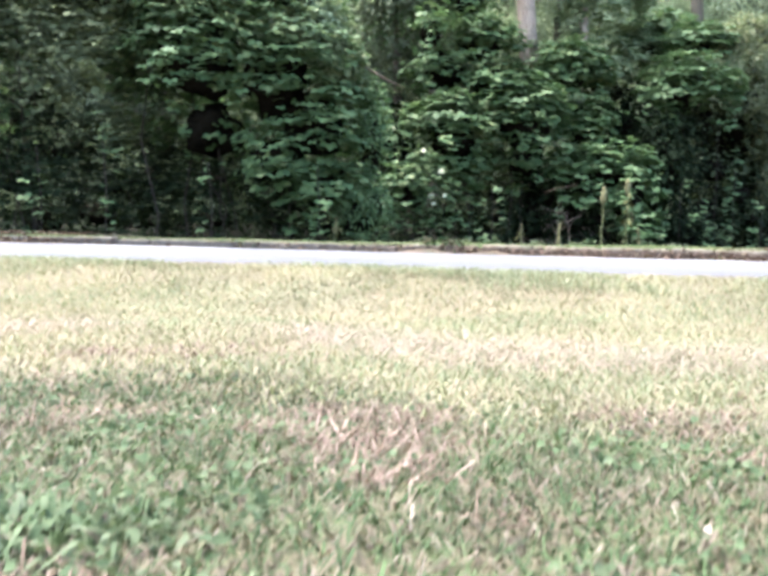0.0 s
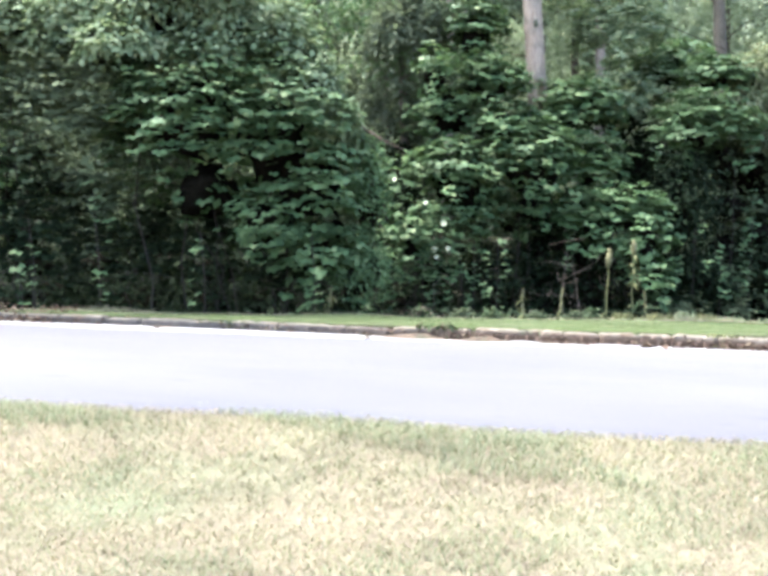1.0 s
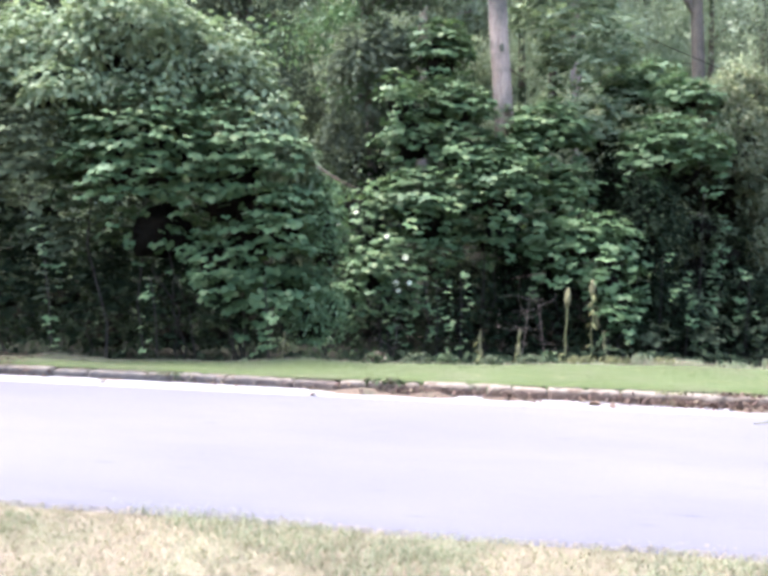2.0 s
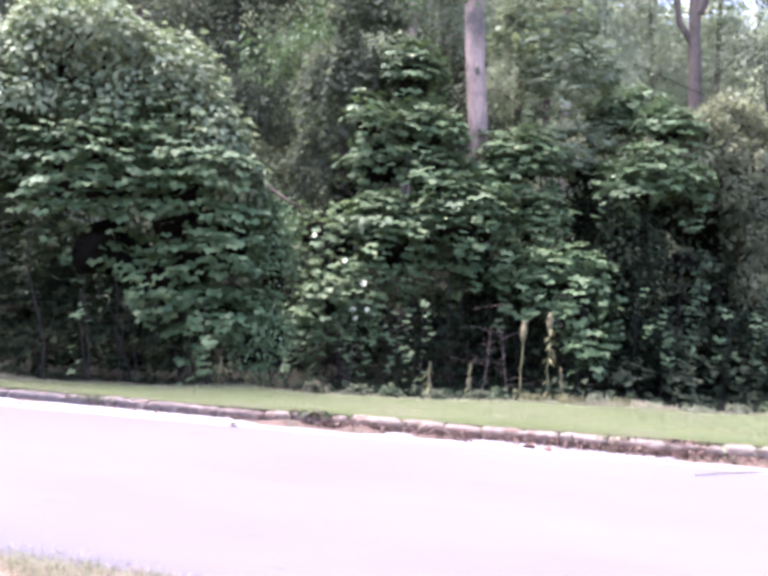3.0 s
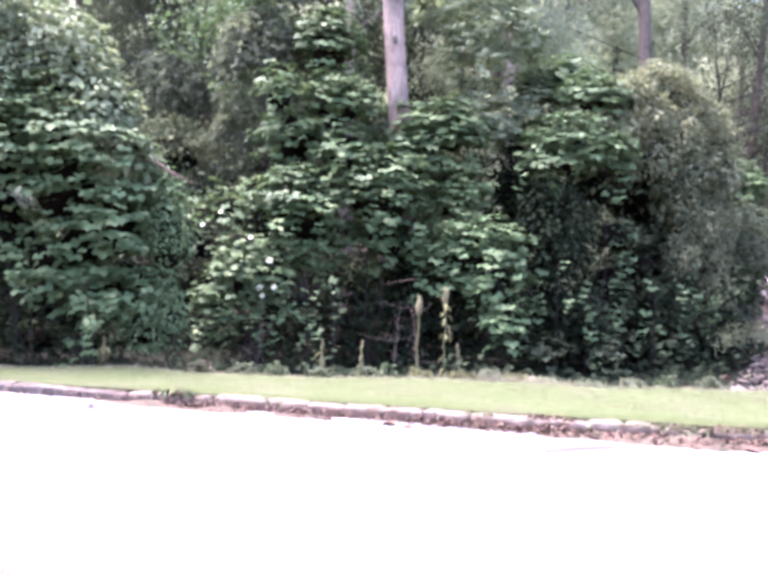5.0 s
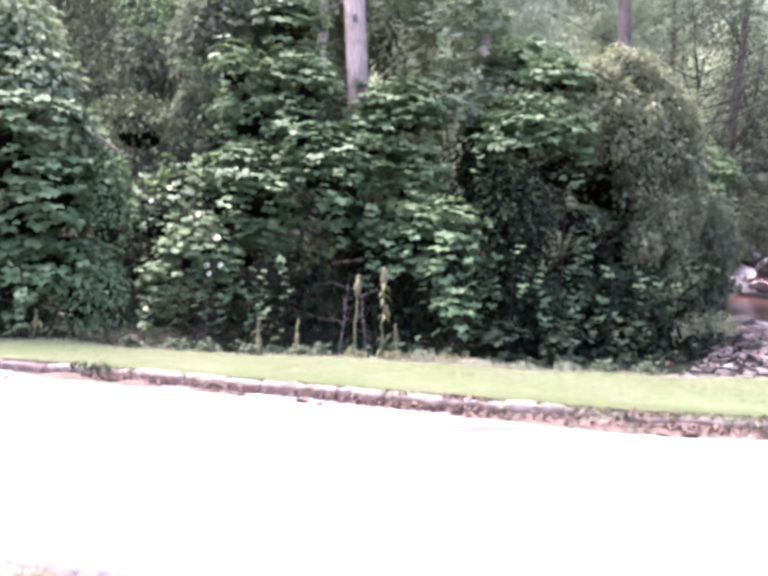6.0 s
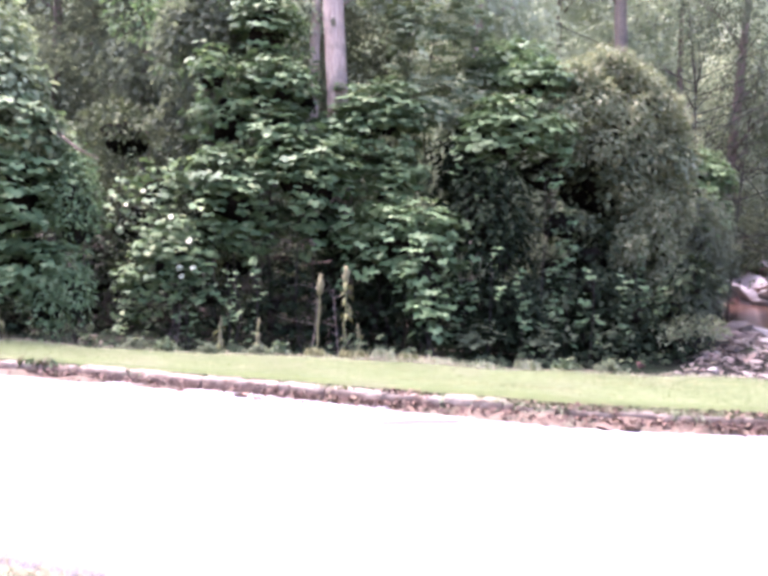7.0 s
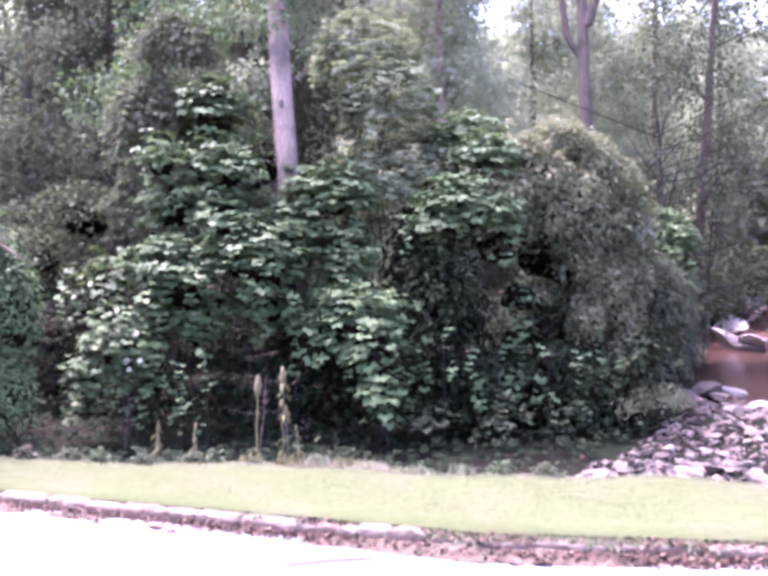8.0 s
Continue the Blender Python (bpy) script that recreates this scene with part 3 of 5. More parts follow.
k = waves(np.stack([x, y, 0 * x], 1), 18, 1.5) + 0.35 * waves(np.stack([x, y, 0 * x], 1), 19, 5.0) + 0.6 * np.exp(-(((x + 5.0) / 1.1) ** 2) - ((y + 5.4) / 0.9) ** 2) > 0.25
x, y = x[k], y[k]
blades(rng, x, y, ground_z(x, np.minimum(y, -4.6)), 0.08, 1.3, 0.006, GREENER, "green_grass", "patches of pale green grass in the dry verge")
x, y = strip(rng, 15000, -5.5, 2.5, -9.9, -7.6)
k = waves(np.stack([0.5 * x, y, 0 * x], 1), 23, 2.4) > 0.1
x, y = x[k], y[k]
blades(rng, x, y, ground_z(x, y) + 0.015, 0.10, 5.0, 0.004, STRAW, "straw", "bleached pinkish grass clippings lying on the verge")
x, y = strip(rng, 55000, -6.5, 4.0, -11.6, -8.3)
k = (waves(np.stack([x, y, 0 * x], 1), 41, 4.0) + 0.6 * waves(np.stack([x, y, 0 * x], 1), 42, 11.0) > 0.42) & (rng.random(len(x)) < smooth((y + 11.8) / 0.8) * smooth((-8.2 - y) / 0.5))
x, y = x[k], y[k]
blades(rng, x, y, ground_z(x, y) + 0.012, 0.05, 3.0, 0.0055, THATCH, "dead_thatch", "brown matted patches of dead grass")
x, y = -2.12 + 0.13 * rng.normal(size=300), -10.56 + 0.08 * rng.normal(size=300)
blades(rng, x, y, ground_z(x, y), 0.065, 1.3, 0.016, CLOVER, "weed_clump", "bright green weed clump in the near grass", "weed")
x, y = strip(rng, 17000, -5.0, 2.2, -11.4, -9.0)
k = (waves(np.stack([x, y, 0 * x], 1), 51, 5.0) + 0.5 * waves(np.stack([x, y, 0 * x], 1), 52, 13.0) > 0.05) & (rng.random(len(x)) < smooth((-8.9 - y) / 0.8))
x, y = x[k], y[k]
n = len(x)
v, f = strewn(leaflet(0.42, 0.1, 0.15), np.stack([x, y, ground_z(x, y) + 0.012 + 0.03 * rng.random(n)], 1), rng.normal(size=(n, 3)) * (1, 1, 0.3), rng.normal(size=(n, 3)) * 0.45 + UP, 0.012 + 0.018 * rng.random(n))
tagged(part("low_weeds", v, f, CLOVER, stuff=True), "low broad-leaved green weeds among the near grass", "weeds")
n = 110
x, y = strip(rng, n, -4.2, 1.5, -11.0, -8.6)
v, f = strewn(leaflet(0.35, 0.08, 0.1), np.stack([x, y, ground_z(x, y) + 0.03], 1), rng.normal(size=(n, 3)) * (1, 1, 0.2), rng.normal(size=(n, 3)) * 0.4 + UP, 0.010 + 0.012 * rng.random(n))
tagged(part("dead_leaves", v, f, STRAW, stuff=True), "small pale dead leaves scattered in the grass", "leaves")
x, y = strip(rng, 26000, -9, 5, -5.6, -4.4)
k = (waves(np.stack([x, y, 0 * x], 1), 9, 2.2) > 0.1) & (y < -4.45 + 0.06 * rng.normal(size=len(x)))
x, y = x[k], y[k]
blades(rng, x, y, ground_z(x, np.minimum(y, -4.6)), 0.10, 0.9, 0.006, GREENER, "edge_grass", "uncut pale green grass along the street's edge")
x, y = strip(rng, 26000, -12, 7.5, 0, 1)
y = lawn_edge(x) - 0.34 + 0.5 * y
patch = waves(np.stack([x, y, 0 * x], 1), 13, 1.1) + 0.6 * waves(np.stack([x, y, 0 * x], 1), 14, 6.0)
deep = (y - lawn_edge(x) + 0.34) / 0.5
k = rng.random(len(x)) < 0.15 + 0.7 * smooth(deep * 1.3 + 0.5 * patch - 0.2)
x, y, patch, deep = x[k], y[k], patch[k], deep[k]
high = 0.02 + 0.055 * smooth(deep) + 0.09 * smooth(0.9 * patch - 0.1) * smooth(deep * 1.6 - 0.4)
z = np.where(y < lawn_edge(x), lawn_z(x, y), np.maximum(ground_z(x, y), lawn_z(x, y) - 0.6 * (y - lawn_edge(x)))) - 0.01
green = rng.random(len(x)) < 0.72
blades(rng, x[green], y[green], z[green], high[green], 1.5, 0.007, GREENER, "tall_grass", "uncut grass and weeds at the wood's edge")
blades(rng, x[~green], y[~green], z[~green], 1.15 * high[~green], 1.3, 0.006, STRAW, "dry_grass", "dry bleached grass at the wood's edge")

# low dry weeds and straw tufts where the mown grass ends
rng = np.random.default_rng(57)
for x, w, h, mat, label in ((-2.6, 0.2, 0.2, LUSH, "low green weed at the lawn's back edge"), (-1.95, 0.24, 0.18, DULLSHADE, "dusty grey-green low weed at the lawn's back edge"), (-1.45, 0.2, 0.22, CLOVER, "low leafy weed at the lawn's back edge"),
                            (-0.78, 0.22, 0.16, DULLSHADE, "dusty grey-green low weed at the lawn's back edge"), (-0.16, 0.24, 0.16, DULLSHADE, "dusty grey-green low weed at the lawn's back edge"), (0.12, 0.16, 0.2, CLOVER, "low leafy weed at the lawn's back edge"),
                            (0.62, 0.2, 0.14, STALK, "yellow dry grass tuft at the lawn's back edge"), (1.2, 0.24, 0.15, STALK, "yellow dry grass tuft at the lawn's back edge"), (1.55, 0.2, 0.18, GREENER, "tall pale grass tuft at the lawn's back edge"),
                            (1.9, 0.22, 0.15, STALK, "yellow dry grass tuft at the lawn's back edge"), (2.35, 0.2, 0.12, GREENER, "tall pale grass tuft at the lawn's back edge"), (3.0, 0.3, 0.12, GREENER, "tall pale grass tuft at the lawn's back edge"),
                            (3.6, 0.2, 0.16, GREENER, "tall pale grass tuft at the lawn's back edge"), (4.1, 0.2, 0.18, CLOVER, "low leafy weed at the lawn's back edge"), (4.7, 0.26, 0.2, DULLSHADE, "grey-green weed beside the rocks")):
    y = float(lawn_edge(x)) + 0.08
    ob = thing("weed_tuft", label, "weed", x, y, float(lawn_z(x, y)) - 0.03, "weeds along the wood's edge")
    n = 150
    a = rng.random(n) * 6.3
    out = np.stack([np.cos(a), np.sin(a), 0 * a], 1) * rng.random((n, 1))
    if mat in (STALK, GREENER):
        v, f = strewn(NARROW_SHAPE, out * (w, 0.4 * w, 0), 0.6 * out + UP + 0.25 * rng.normal(size=(n, 3)), out + 0.3 * rng.normal(size=(n, 3)) + (0, -0.3, 0.2), h * (0.4 + 0.8 * rng.random(n)))
    else:
        at = out * (w, 0.5 * w, 0) + UP * (h * np.sqrt(np.clip(1 - (out ** 2).sum(1), 0, 1)) * (0.3 + 0.7 * rng.random(n)))[:, None]
        v, f = strewn(LEAF_SHAPE, at, rng.normal(size=(n, 3)) + (0, -0.3, 0.2), rng.normal(size=(n, 3)) * 0.5 + UP, 0.075 * (0.6 + 0.7 * rng.random(n)))
    part("tuft", v, f, mat, ob, stuff=True)
    part("stem", *tube([(0, 0, -0.05), (0.01, 0.01, 0.4 * h), (0, 0, 0.75 * h)], [0.007, 0.006, 0.003], 5), STICK, ob, smooth=True)

# ---- vine-covered trees and shrubs at the wood's edge ----
bush("vine_covered_tree", "large tree heaped over with broad-leaved green vine", "vine", [
    (-6.70, 2.35, 3.25, 1.60, 1.50, 1.45), (-5.35, 2.65, 3.05, 1.35, 1.30, 1.45), (-4.75, 2.85, 2.30, 1.10, 1.15, 1.20), (-4.60, 2.90, 1.15, 0.90, 1.00, 0.90),
    (-6.50, 2.55, 2.10, 1.10, 1.20, 0.90), (-5.35, 2.65, 1.60, 0.95, 1.05, 1.00)],
    KUDZU, KUDZU_SHAPE, 135, 0.205, 31, core=0.55, hole=0.36, single=60, strings=26, drop=0.7, stems=6, bare=-0.4, fill=0.12)
# Fills the hollow under the vines with shade-coloured leaves.
bush("ivy_curtain", "near-black leaves standing in for shade under a vine-heaped tree", "vine", [
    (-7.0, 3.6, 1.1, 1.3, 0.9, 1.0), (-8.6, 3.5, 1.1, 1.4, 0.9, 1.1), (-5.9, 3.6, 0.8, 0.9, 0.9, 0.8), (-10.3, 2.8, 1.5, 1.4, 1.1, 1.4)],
    SHADELEAF, KUDZU_SHAPE, 110, 0.18, 29, hole=0.8, single=20, strings=20, drop=1.0, stems=3, core=0, bare=-0.4)
# Same vine as the heaped tree, its shade put into darker leaves.
bush("vine_curtain", "broad-leaved vine under a tree, coloured dark in place of shade", "vine", [
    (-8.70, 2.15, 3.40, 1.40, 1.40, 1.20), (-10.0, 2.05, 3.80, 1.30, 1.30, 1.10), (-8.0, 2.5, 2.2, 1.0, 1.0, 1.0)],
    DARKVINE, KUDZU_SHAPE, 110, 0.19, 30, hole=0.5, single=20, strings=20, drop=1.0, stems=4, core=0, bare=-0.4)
bush("vine_covered_tree", "tree smothered in dark green vine beside the lawn", "vine", [
    (-11.7, 1.95, 2.60, 1.90, 1.85, 2.49), (-15.06, 1.84, 2.87, 2.92, 1.85, 3.37), (-12.29, 2.58, 5.34, 2.10, 1.68, 1.85)],
    KUDZU, KUDZU_SHAPE, 98, 0.20, 32, single=20, strings=24, stems=4, hole=0.2, fill=0.12)
bush("draped_treetop", "pale feathery vine draped over the top of a tree", "vine", [
    (-6.00, 2.80, 4.75, 1.30, 1.15, 1.00), (-7.10, 2.50, 5.30, 1.40, 1.30, 0.95), (-8.60, 2.40, 4.80, 1.40, 1.25, 1.00), (-6.40, 2.20, 4.30, 0.80, 0.80, 0.60),
    (-5.20, 2.60, 4.55, 0.70, 0.75, 0.55), (-4.70, 2.70, 3.95, 0.60, 0.70, 0.60), (-10.2, 2.30, 5.00, 1.30, 1.20, 0.90), (-7.60, 1.85, 4.40, 0.90, 0.90, 0.50), (-4.25, 2.75, 3.2, 0.45, 0.6, 0.5)],
    PALEVINE, LEAF_SHAPE, 330, 0.145, 44, up=0.6, hole=1.6, single=30, strings=50, drop=0.6, stems=3, scatter=0.35, bare=-0.7)
bush("slender_shrub", "thin upright shrub with small olive leaves", "shrub", [
    (-3.72, 2.95, 2.05, 0.38, 0.60, 1.10), (-3.66, 2.80, 0.67, 0.38, 0.50, 0.73), (-3.90, 2.55, 0.61, 0.38, 0.45, 0.64)],
    SMALL, LEAF_SHAPE, 620, 0.075, 33, up=0.45, hole=1.0, single=20, core=0.5, stems=3, scatter=0.5, fill=0.6)
bush("flowering_vine", "low heap of green vine dotted with white flowers", "vine", [
    (-3.80, 5.72, 2.44, 0.74, 0.72, 0.79), (-3.17, 5.15, 1.23, 0.81, 0.79, 0.86), (-3.75, 5.05, 0.75, 0.45, 0.55, 0.55)],
    KUDZU, KUDZU_SHAPE, 165, 0.165, 34, hole=0.25, core=0.35, single=30, strings=34, drop=1.0, fill=0.12)
bush("vine_column", "tall column of tiered broad-leaved vine over a dead tree", "vine", [
    (-2.25, 7.05, 5.75, 0.72, 0.74, 0.85), (-1.90, 6.60, 4.50, 0.85, 0.75, 0.72), (-2.69, 6.50, 3.90, 0.90, 0.80, 0.80), (-2.40, 5.95, 2.48, 1.06, 0.92, 0.88),
    (-1.00, 6.20, 2.82, 1.05, 0.85, 0.90), (-1.60, 6.45, 3.60, 0.75, 0.75, 0.60), (-2.15, 6.45, 1.95, 0.95, 0.9, 0.5), (-0.95, 6.6, 1.95, 0.60, 0.7, 0.5), (-0.95, 7.0, 3.35, 0.5, 0.45, 0.6), (-2.95, 6.2, 4.75, 0.5, 0.6, 0.6)],
    KUDZU, KUDZU_SHAPE, 200, 0.205, 35, hole=0.55, single=50, strings=36, drop=1.0, stems=5, bare=0.02, fill=0.12)
bush("vine_mound", "rounded mound of green vine at the foot of a tall trunk", "vine", [
    (0.00, 7.50, 4.05, 1.00, 0.80, 0.84), (0.40, 7.33, 2.87, 0.68, 0.71, 0.84), (0.3, 7.6, 2.0, 0.6, 0.6, 0.8), (-0.55, 6.95, 3.3, 0.6, 0.45, 0.9)],
    KUDZU, KUDZU_SHAPE, 177, 0.216, 36, hole=0.5, single=25, strings=10)
# Lighter leaves than the neighbouring vines put the sunlight into this mound.
bush("vine_mound", "mound of broad vine leaves above dry stalks, lightened as if sunlit", "vine", [
    (0.85, 6.65, 1.80, 1.09, 0.87, 0.75), (1.36, 6.37, 1.15, 0.70, 0.70, 0.70), (0.39, 6.49, 1.74, 0.80, 0.66, 0.60), (1.6, 6.0, 0.45, 0.35, 0.4, 0.5)],
    SMALL, KUDZU_SHAPE, 175, 0.208, 37, up=0.6, hole=0.4, single=40, strings=20, drop=0.8, bare=0.0, fill=0.12)
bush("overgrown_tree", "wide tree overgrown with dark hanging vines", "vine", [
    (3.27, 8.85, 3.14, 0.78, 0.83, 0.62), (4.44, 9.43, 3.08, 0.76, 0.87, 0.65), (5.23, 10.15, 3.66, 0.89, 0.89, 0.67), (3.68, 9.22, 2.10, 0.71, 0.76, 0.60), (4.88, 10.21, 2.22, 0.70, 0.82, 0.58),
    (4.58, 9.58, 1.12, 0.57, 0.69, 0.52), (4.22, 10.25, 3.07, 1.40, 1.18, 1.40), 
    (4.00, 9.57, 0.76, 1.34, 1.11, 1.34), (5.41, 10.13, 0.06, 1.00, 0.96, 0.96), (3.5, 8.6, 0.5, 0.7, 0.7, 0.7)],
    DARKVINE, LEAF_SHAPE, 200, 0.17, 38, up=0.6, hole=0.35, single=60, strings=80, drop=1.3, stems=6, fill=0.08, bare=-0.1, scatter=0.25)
# Leaf lumps with the shade of the gaps in their colour.
bush("ivy_thicket", "near-black leaves standing in for deep shade below a pale vine", "vine", [
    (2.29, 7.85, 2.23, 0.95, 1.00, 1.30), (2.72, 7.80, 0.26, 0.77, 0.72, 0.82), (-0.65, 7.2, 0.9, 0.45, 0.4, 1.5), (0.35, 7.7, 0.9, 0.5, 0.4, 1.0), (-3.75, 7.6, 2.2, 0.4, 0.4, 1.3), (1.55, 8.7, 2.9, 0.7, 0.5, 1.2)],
    SHADELEAF, LEAF_SHAPE, 200, 0.14, 45, up=0.6, hole=0.9, single=20, strings=40, drop=0.9, stems=4, bare=-0.5)
bush("vine_mound", "pale green vine over the top of a dark bush", "vine", [
    (2.40, 9.85, 5.45, 0.95, 0.90, 0.74), (2.65, 7.80, 3.78, 1.10, 0.92, 0.74), (3.05, 8.45, 5.0, 0.75, 0.70, 0.48)],
    SMALL, KUDZU_SHAPE, 171, 0.208, 47, up=0.6, hole=0.7, bare=-0.4, single=30, strings=14, drop=1.6, stems=3)
bush("vine_mound", "yellow-green vine hanging on the bush by the creek", "vine", [
    (6.40, 13.34, 3.30, 1.20, 1.07, 0.93), (6.80, 12.88, 2.36, 0.65, 0.77, 0.90), (6.0, 13.3, 1.9, 0.8, 0.8, 0.8)],
    SMALL, KUDZU_SHAPE, 140, 0.23, 48, up=0.6, hole=0.5, single=20, strings=12, drop=1.2, stems=3)
bush("vine_skirt", "broad vine leaves trailing at the foot of a bush", "vine", [
    (2.3, 6.7, -0.1, 0.45, 0.45, 0.4), (3.6, 7.4, -0.1, 0.5, 0.45, 0.5), (4.8, 8.2, -0.05, 0.5, 0.45, 0.5)],
    DARKVINE, KUDZU_SHAPE, 120, 0.150, 49, up=0.6, hole=0.6, core=0, single=20, strings=0, stems=2)
rng = np.random.default_rng(83)
for x, y, z, n in ((2.5, 6.9, 1.5, 2), (3.1, 7.1, 0.9, 3), (3.9, 8.0, 1.9, 3), (4.4, 7.6, 1.0, 4), (5.2, 8.8, 1.5, 2), (2.0, 7.0, 2.3, 2), (5.5, 8.9, 0.6, 3), (3.4, 7.6, 2.9, 1), (-6.1, 1.2, 1.3, 2), (-7.9, 1.1, 1.9, 2), (-4.4, 1.7, 1.3, 3), (-9.0, 1.0, 1.5, 2), (-2.0, 5.0, 1.1, 2), (-1.55, 5.2, 1.2, 2)):
    ob = thing("hanging_vine", "strings of broad green leaves hanging in the dark", "vine", x, y, 0.0, "hanging vines")
    at, tips, normals = hanging(rng, np.array((0, 0, z)) + rng.normal(size=(n, 3)) * (0.16, 0.1, 0.25), z * 0.9 if y < 3 else z + 0.3, 0.12)
    part("foliage", *strewn(KUDZU_SHAPE, at, tips, normals, 0.15 * (0.35 + 1.15 * rng.random(len(at)))), KUDZU, ob, stuff=True)
    part("stem", *tube([(0, 0.2, -0.8), (0.03, 0.1, z * 0.5), (0, 0.0, z + 0.1)], [0.012, 0.01, 0.006], 6), VINEBARK, ob, smooth=True)
bush("fine_leaved_vine", "feathery olive-green vine draped over the treetop", "vine", [
    (3.75, 8.75, 5.05, 0.62, 0.60, 0.45), (4.42, 9.45, 5.45, 0.62, 0.60, 0.42), (4.95, 9.85, 5.15, 0.66, 0.62, 0.48), (5.45, 10.30, 4.75, 0.58, 0.60, 0.50), (5.80, 10.70, 4.20, 0.50, 0.55, 0.55),
    (4.15, 8.90, 4.55, 0.66, 0.62, 0.50), (4.75, 9.30, 4.30, 0.68, 0.62, 0.55), (5.20, 9.70, 3.70, 0.62, 0.60, 0.60), (3.55, 8.30, 4.35, 0.48, 0.50, 0.42), (4.35, 8.85, 3.75, 0.55, 0.50, 0.50),
    (5.65, 10.25, 3.30, 0.45, 0.50, 0.55), (4.85, 9.25, 3.05, 0.45, 0.45, 0.50), (6.15, 10.9, 3.6, 0.35, 0.4, 0.45),
    (5.35, 9.55, 2.45, 0.52, 0.50, 0.55), (5.75, 9.95, 1.80, 0.50, 0.50, 0.55), (5.05, 9.05, 1.70, 0.40, 0.42, 0.50), (6.05, 10.4, 2.45, 0.40, 0.45, 0.50), (5.85, 9.6, 1.05, 0.42, 0.42, 0.45)],
    FINE, LEAF_SHAPE, 560, 0.105, 39, up=0.5, hole=1.15, single=20, core=0.4, strings=150, drop=0.75, scatter=0.5, fill=0.3, bare=-0.7)
rng = np.random.default_rng(61)
sprays = thing("vine_spray", "thin leafy shoots standing out of the treetop", "vine", 4.8, 9.6, 0.0)
shoots = []
for x, y, z in ((6.05, 10.75, 4.75), (6.2, 10.8, 4.45), (5.7, 10.3, 5.15), (5.35, 10.0, 5.45), (4.9, 9.7, 5.6), (4.5, 9.4, 5.8), (4.0, 8.9, 5.4), (6.3, 10.9, 4.0), (6.25, 10.95, 3.55), (5.9, 10.5, 4.95), (6.2, 10.9, 4.2), (5.1, 9.8, 5.6), (4.7, 9.5, 5.75)):
    side = np.array((0.32 if z < 5.3 else 0.1 * rng.normal(), -0.1, 0.16 + 0.1 * rng.random())) * (0.7 + 0.6 * rng.random())
    base = np.array((x - 4.8, y - 9.6, z)) - 1.2 * side
    bent = [base + side * a - UP * 0.16 * a * a * 0.5 for a in np.linspace(0, 2.3, 7)]
    part("shoot", *tube(bent, np.linspace(0.008, 0.003, 7), 5), VINEBARK, sprays, smooth=True)
    along = np.array([bent[int(i)] + (bent[int(i) + 1] - bent[int(i)]) * (i % 1) for i in np.linspace(0, 5.95, 34)])
    shoots.append(along + 0.04 * rng.normal(size=along.shape))
at = np.concatenate(shoots)
n = len(at)
part("foliage", *strewn(LEAF_SHAPE, at, rng.normal(size=(n, 3)) * 0.5 + (0.3, -0.2, -0.3), rng.normal(size=(n, 3)) * 0.5 + UP, 0.10 * (0.6 + 0.7 * rng.random(n))), FINE, sprays, stuff=True)
# Haze over the slim tree put into its pale leaf colour.
bush("vine_covered_tree", "slim tree wrapped in green vine behind the trunk", "vine", [
    (0.36, 8.88, 7.22, 1.10, 0.98, 0.98), (0.92, 8.60, 6.09, 1.05, 0.94, 0.94), (0.77, 8.65, 4.6, 0.84, 0.84, 0.93), (1.6, 9.2, 4.9, 0.75, 0.7, 0.7)],
    PALEVINE, KUDZU_SHAPE, 170, 0.18, 40, hole=1.2, single=10, strings=14, core=0, bare=-0.5)
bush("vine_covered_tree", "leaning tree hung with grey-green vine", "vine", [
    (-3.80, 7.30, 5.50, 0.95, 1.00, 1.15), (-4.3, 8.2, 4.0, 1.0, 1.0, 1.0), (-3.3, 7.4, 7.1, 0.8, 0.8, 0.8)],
    DULLSHADE, LEAF_SHAPE, 260, 0.16, 41, hole=3.0, single=10, strings=40, drop=0.9, scatter=0.5, core=0)
bush("bank_shrub", "low grey-green shrub on the stony creek bank", "shrub", [
    (6.70, 9.3, 0.0, 0.45, 0.45, 0.42), (6.30, 8.9, 0.05, 0.42, 0.40, 0.40), (5.95, 8.5, 0.0, 0.32, 0.35, 0.32)], FINE, LEAF_SHAPE, 330, 0.09, 42, up=0.4, hole=1.0, single=15, core=0, stems=4, scatter=0.6)

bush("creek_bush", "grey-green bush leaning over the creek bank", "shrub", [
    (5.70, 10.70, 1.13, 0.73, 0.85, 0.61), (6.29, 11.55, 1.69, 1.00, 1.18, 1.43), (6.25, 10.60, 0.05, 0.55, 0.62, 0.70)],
    DULLSHADE, LEAF_SHAPE, 240, 0.13, 42, up=0.5, hole=0.6, single=20, strings=40, drop=0.8, stems=3, fill=0.2, bare=-0.4, scatter=0.35)
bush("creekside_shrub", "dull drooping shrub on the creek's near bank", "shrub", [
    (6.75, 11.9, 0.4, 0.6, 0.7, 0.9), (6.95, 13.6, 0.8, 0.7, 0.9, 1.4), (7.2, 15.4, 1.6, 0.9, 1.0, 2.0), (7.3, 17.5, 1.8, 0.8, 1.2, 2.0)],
    DULLSHADE, LEAF_SHAPE, 190, 0.15, 43, up=0.5, hole=0.5, single=15, stems=0)

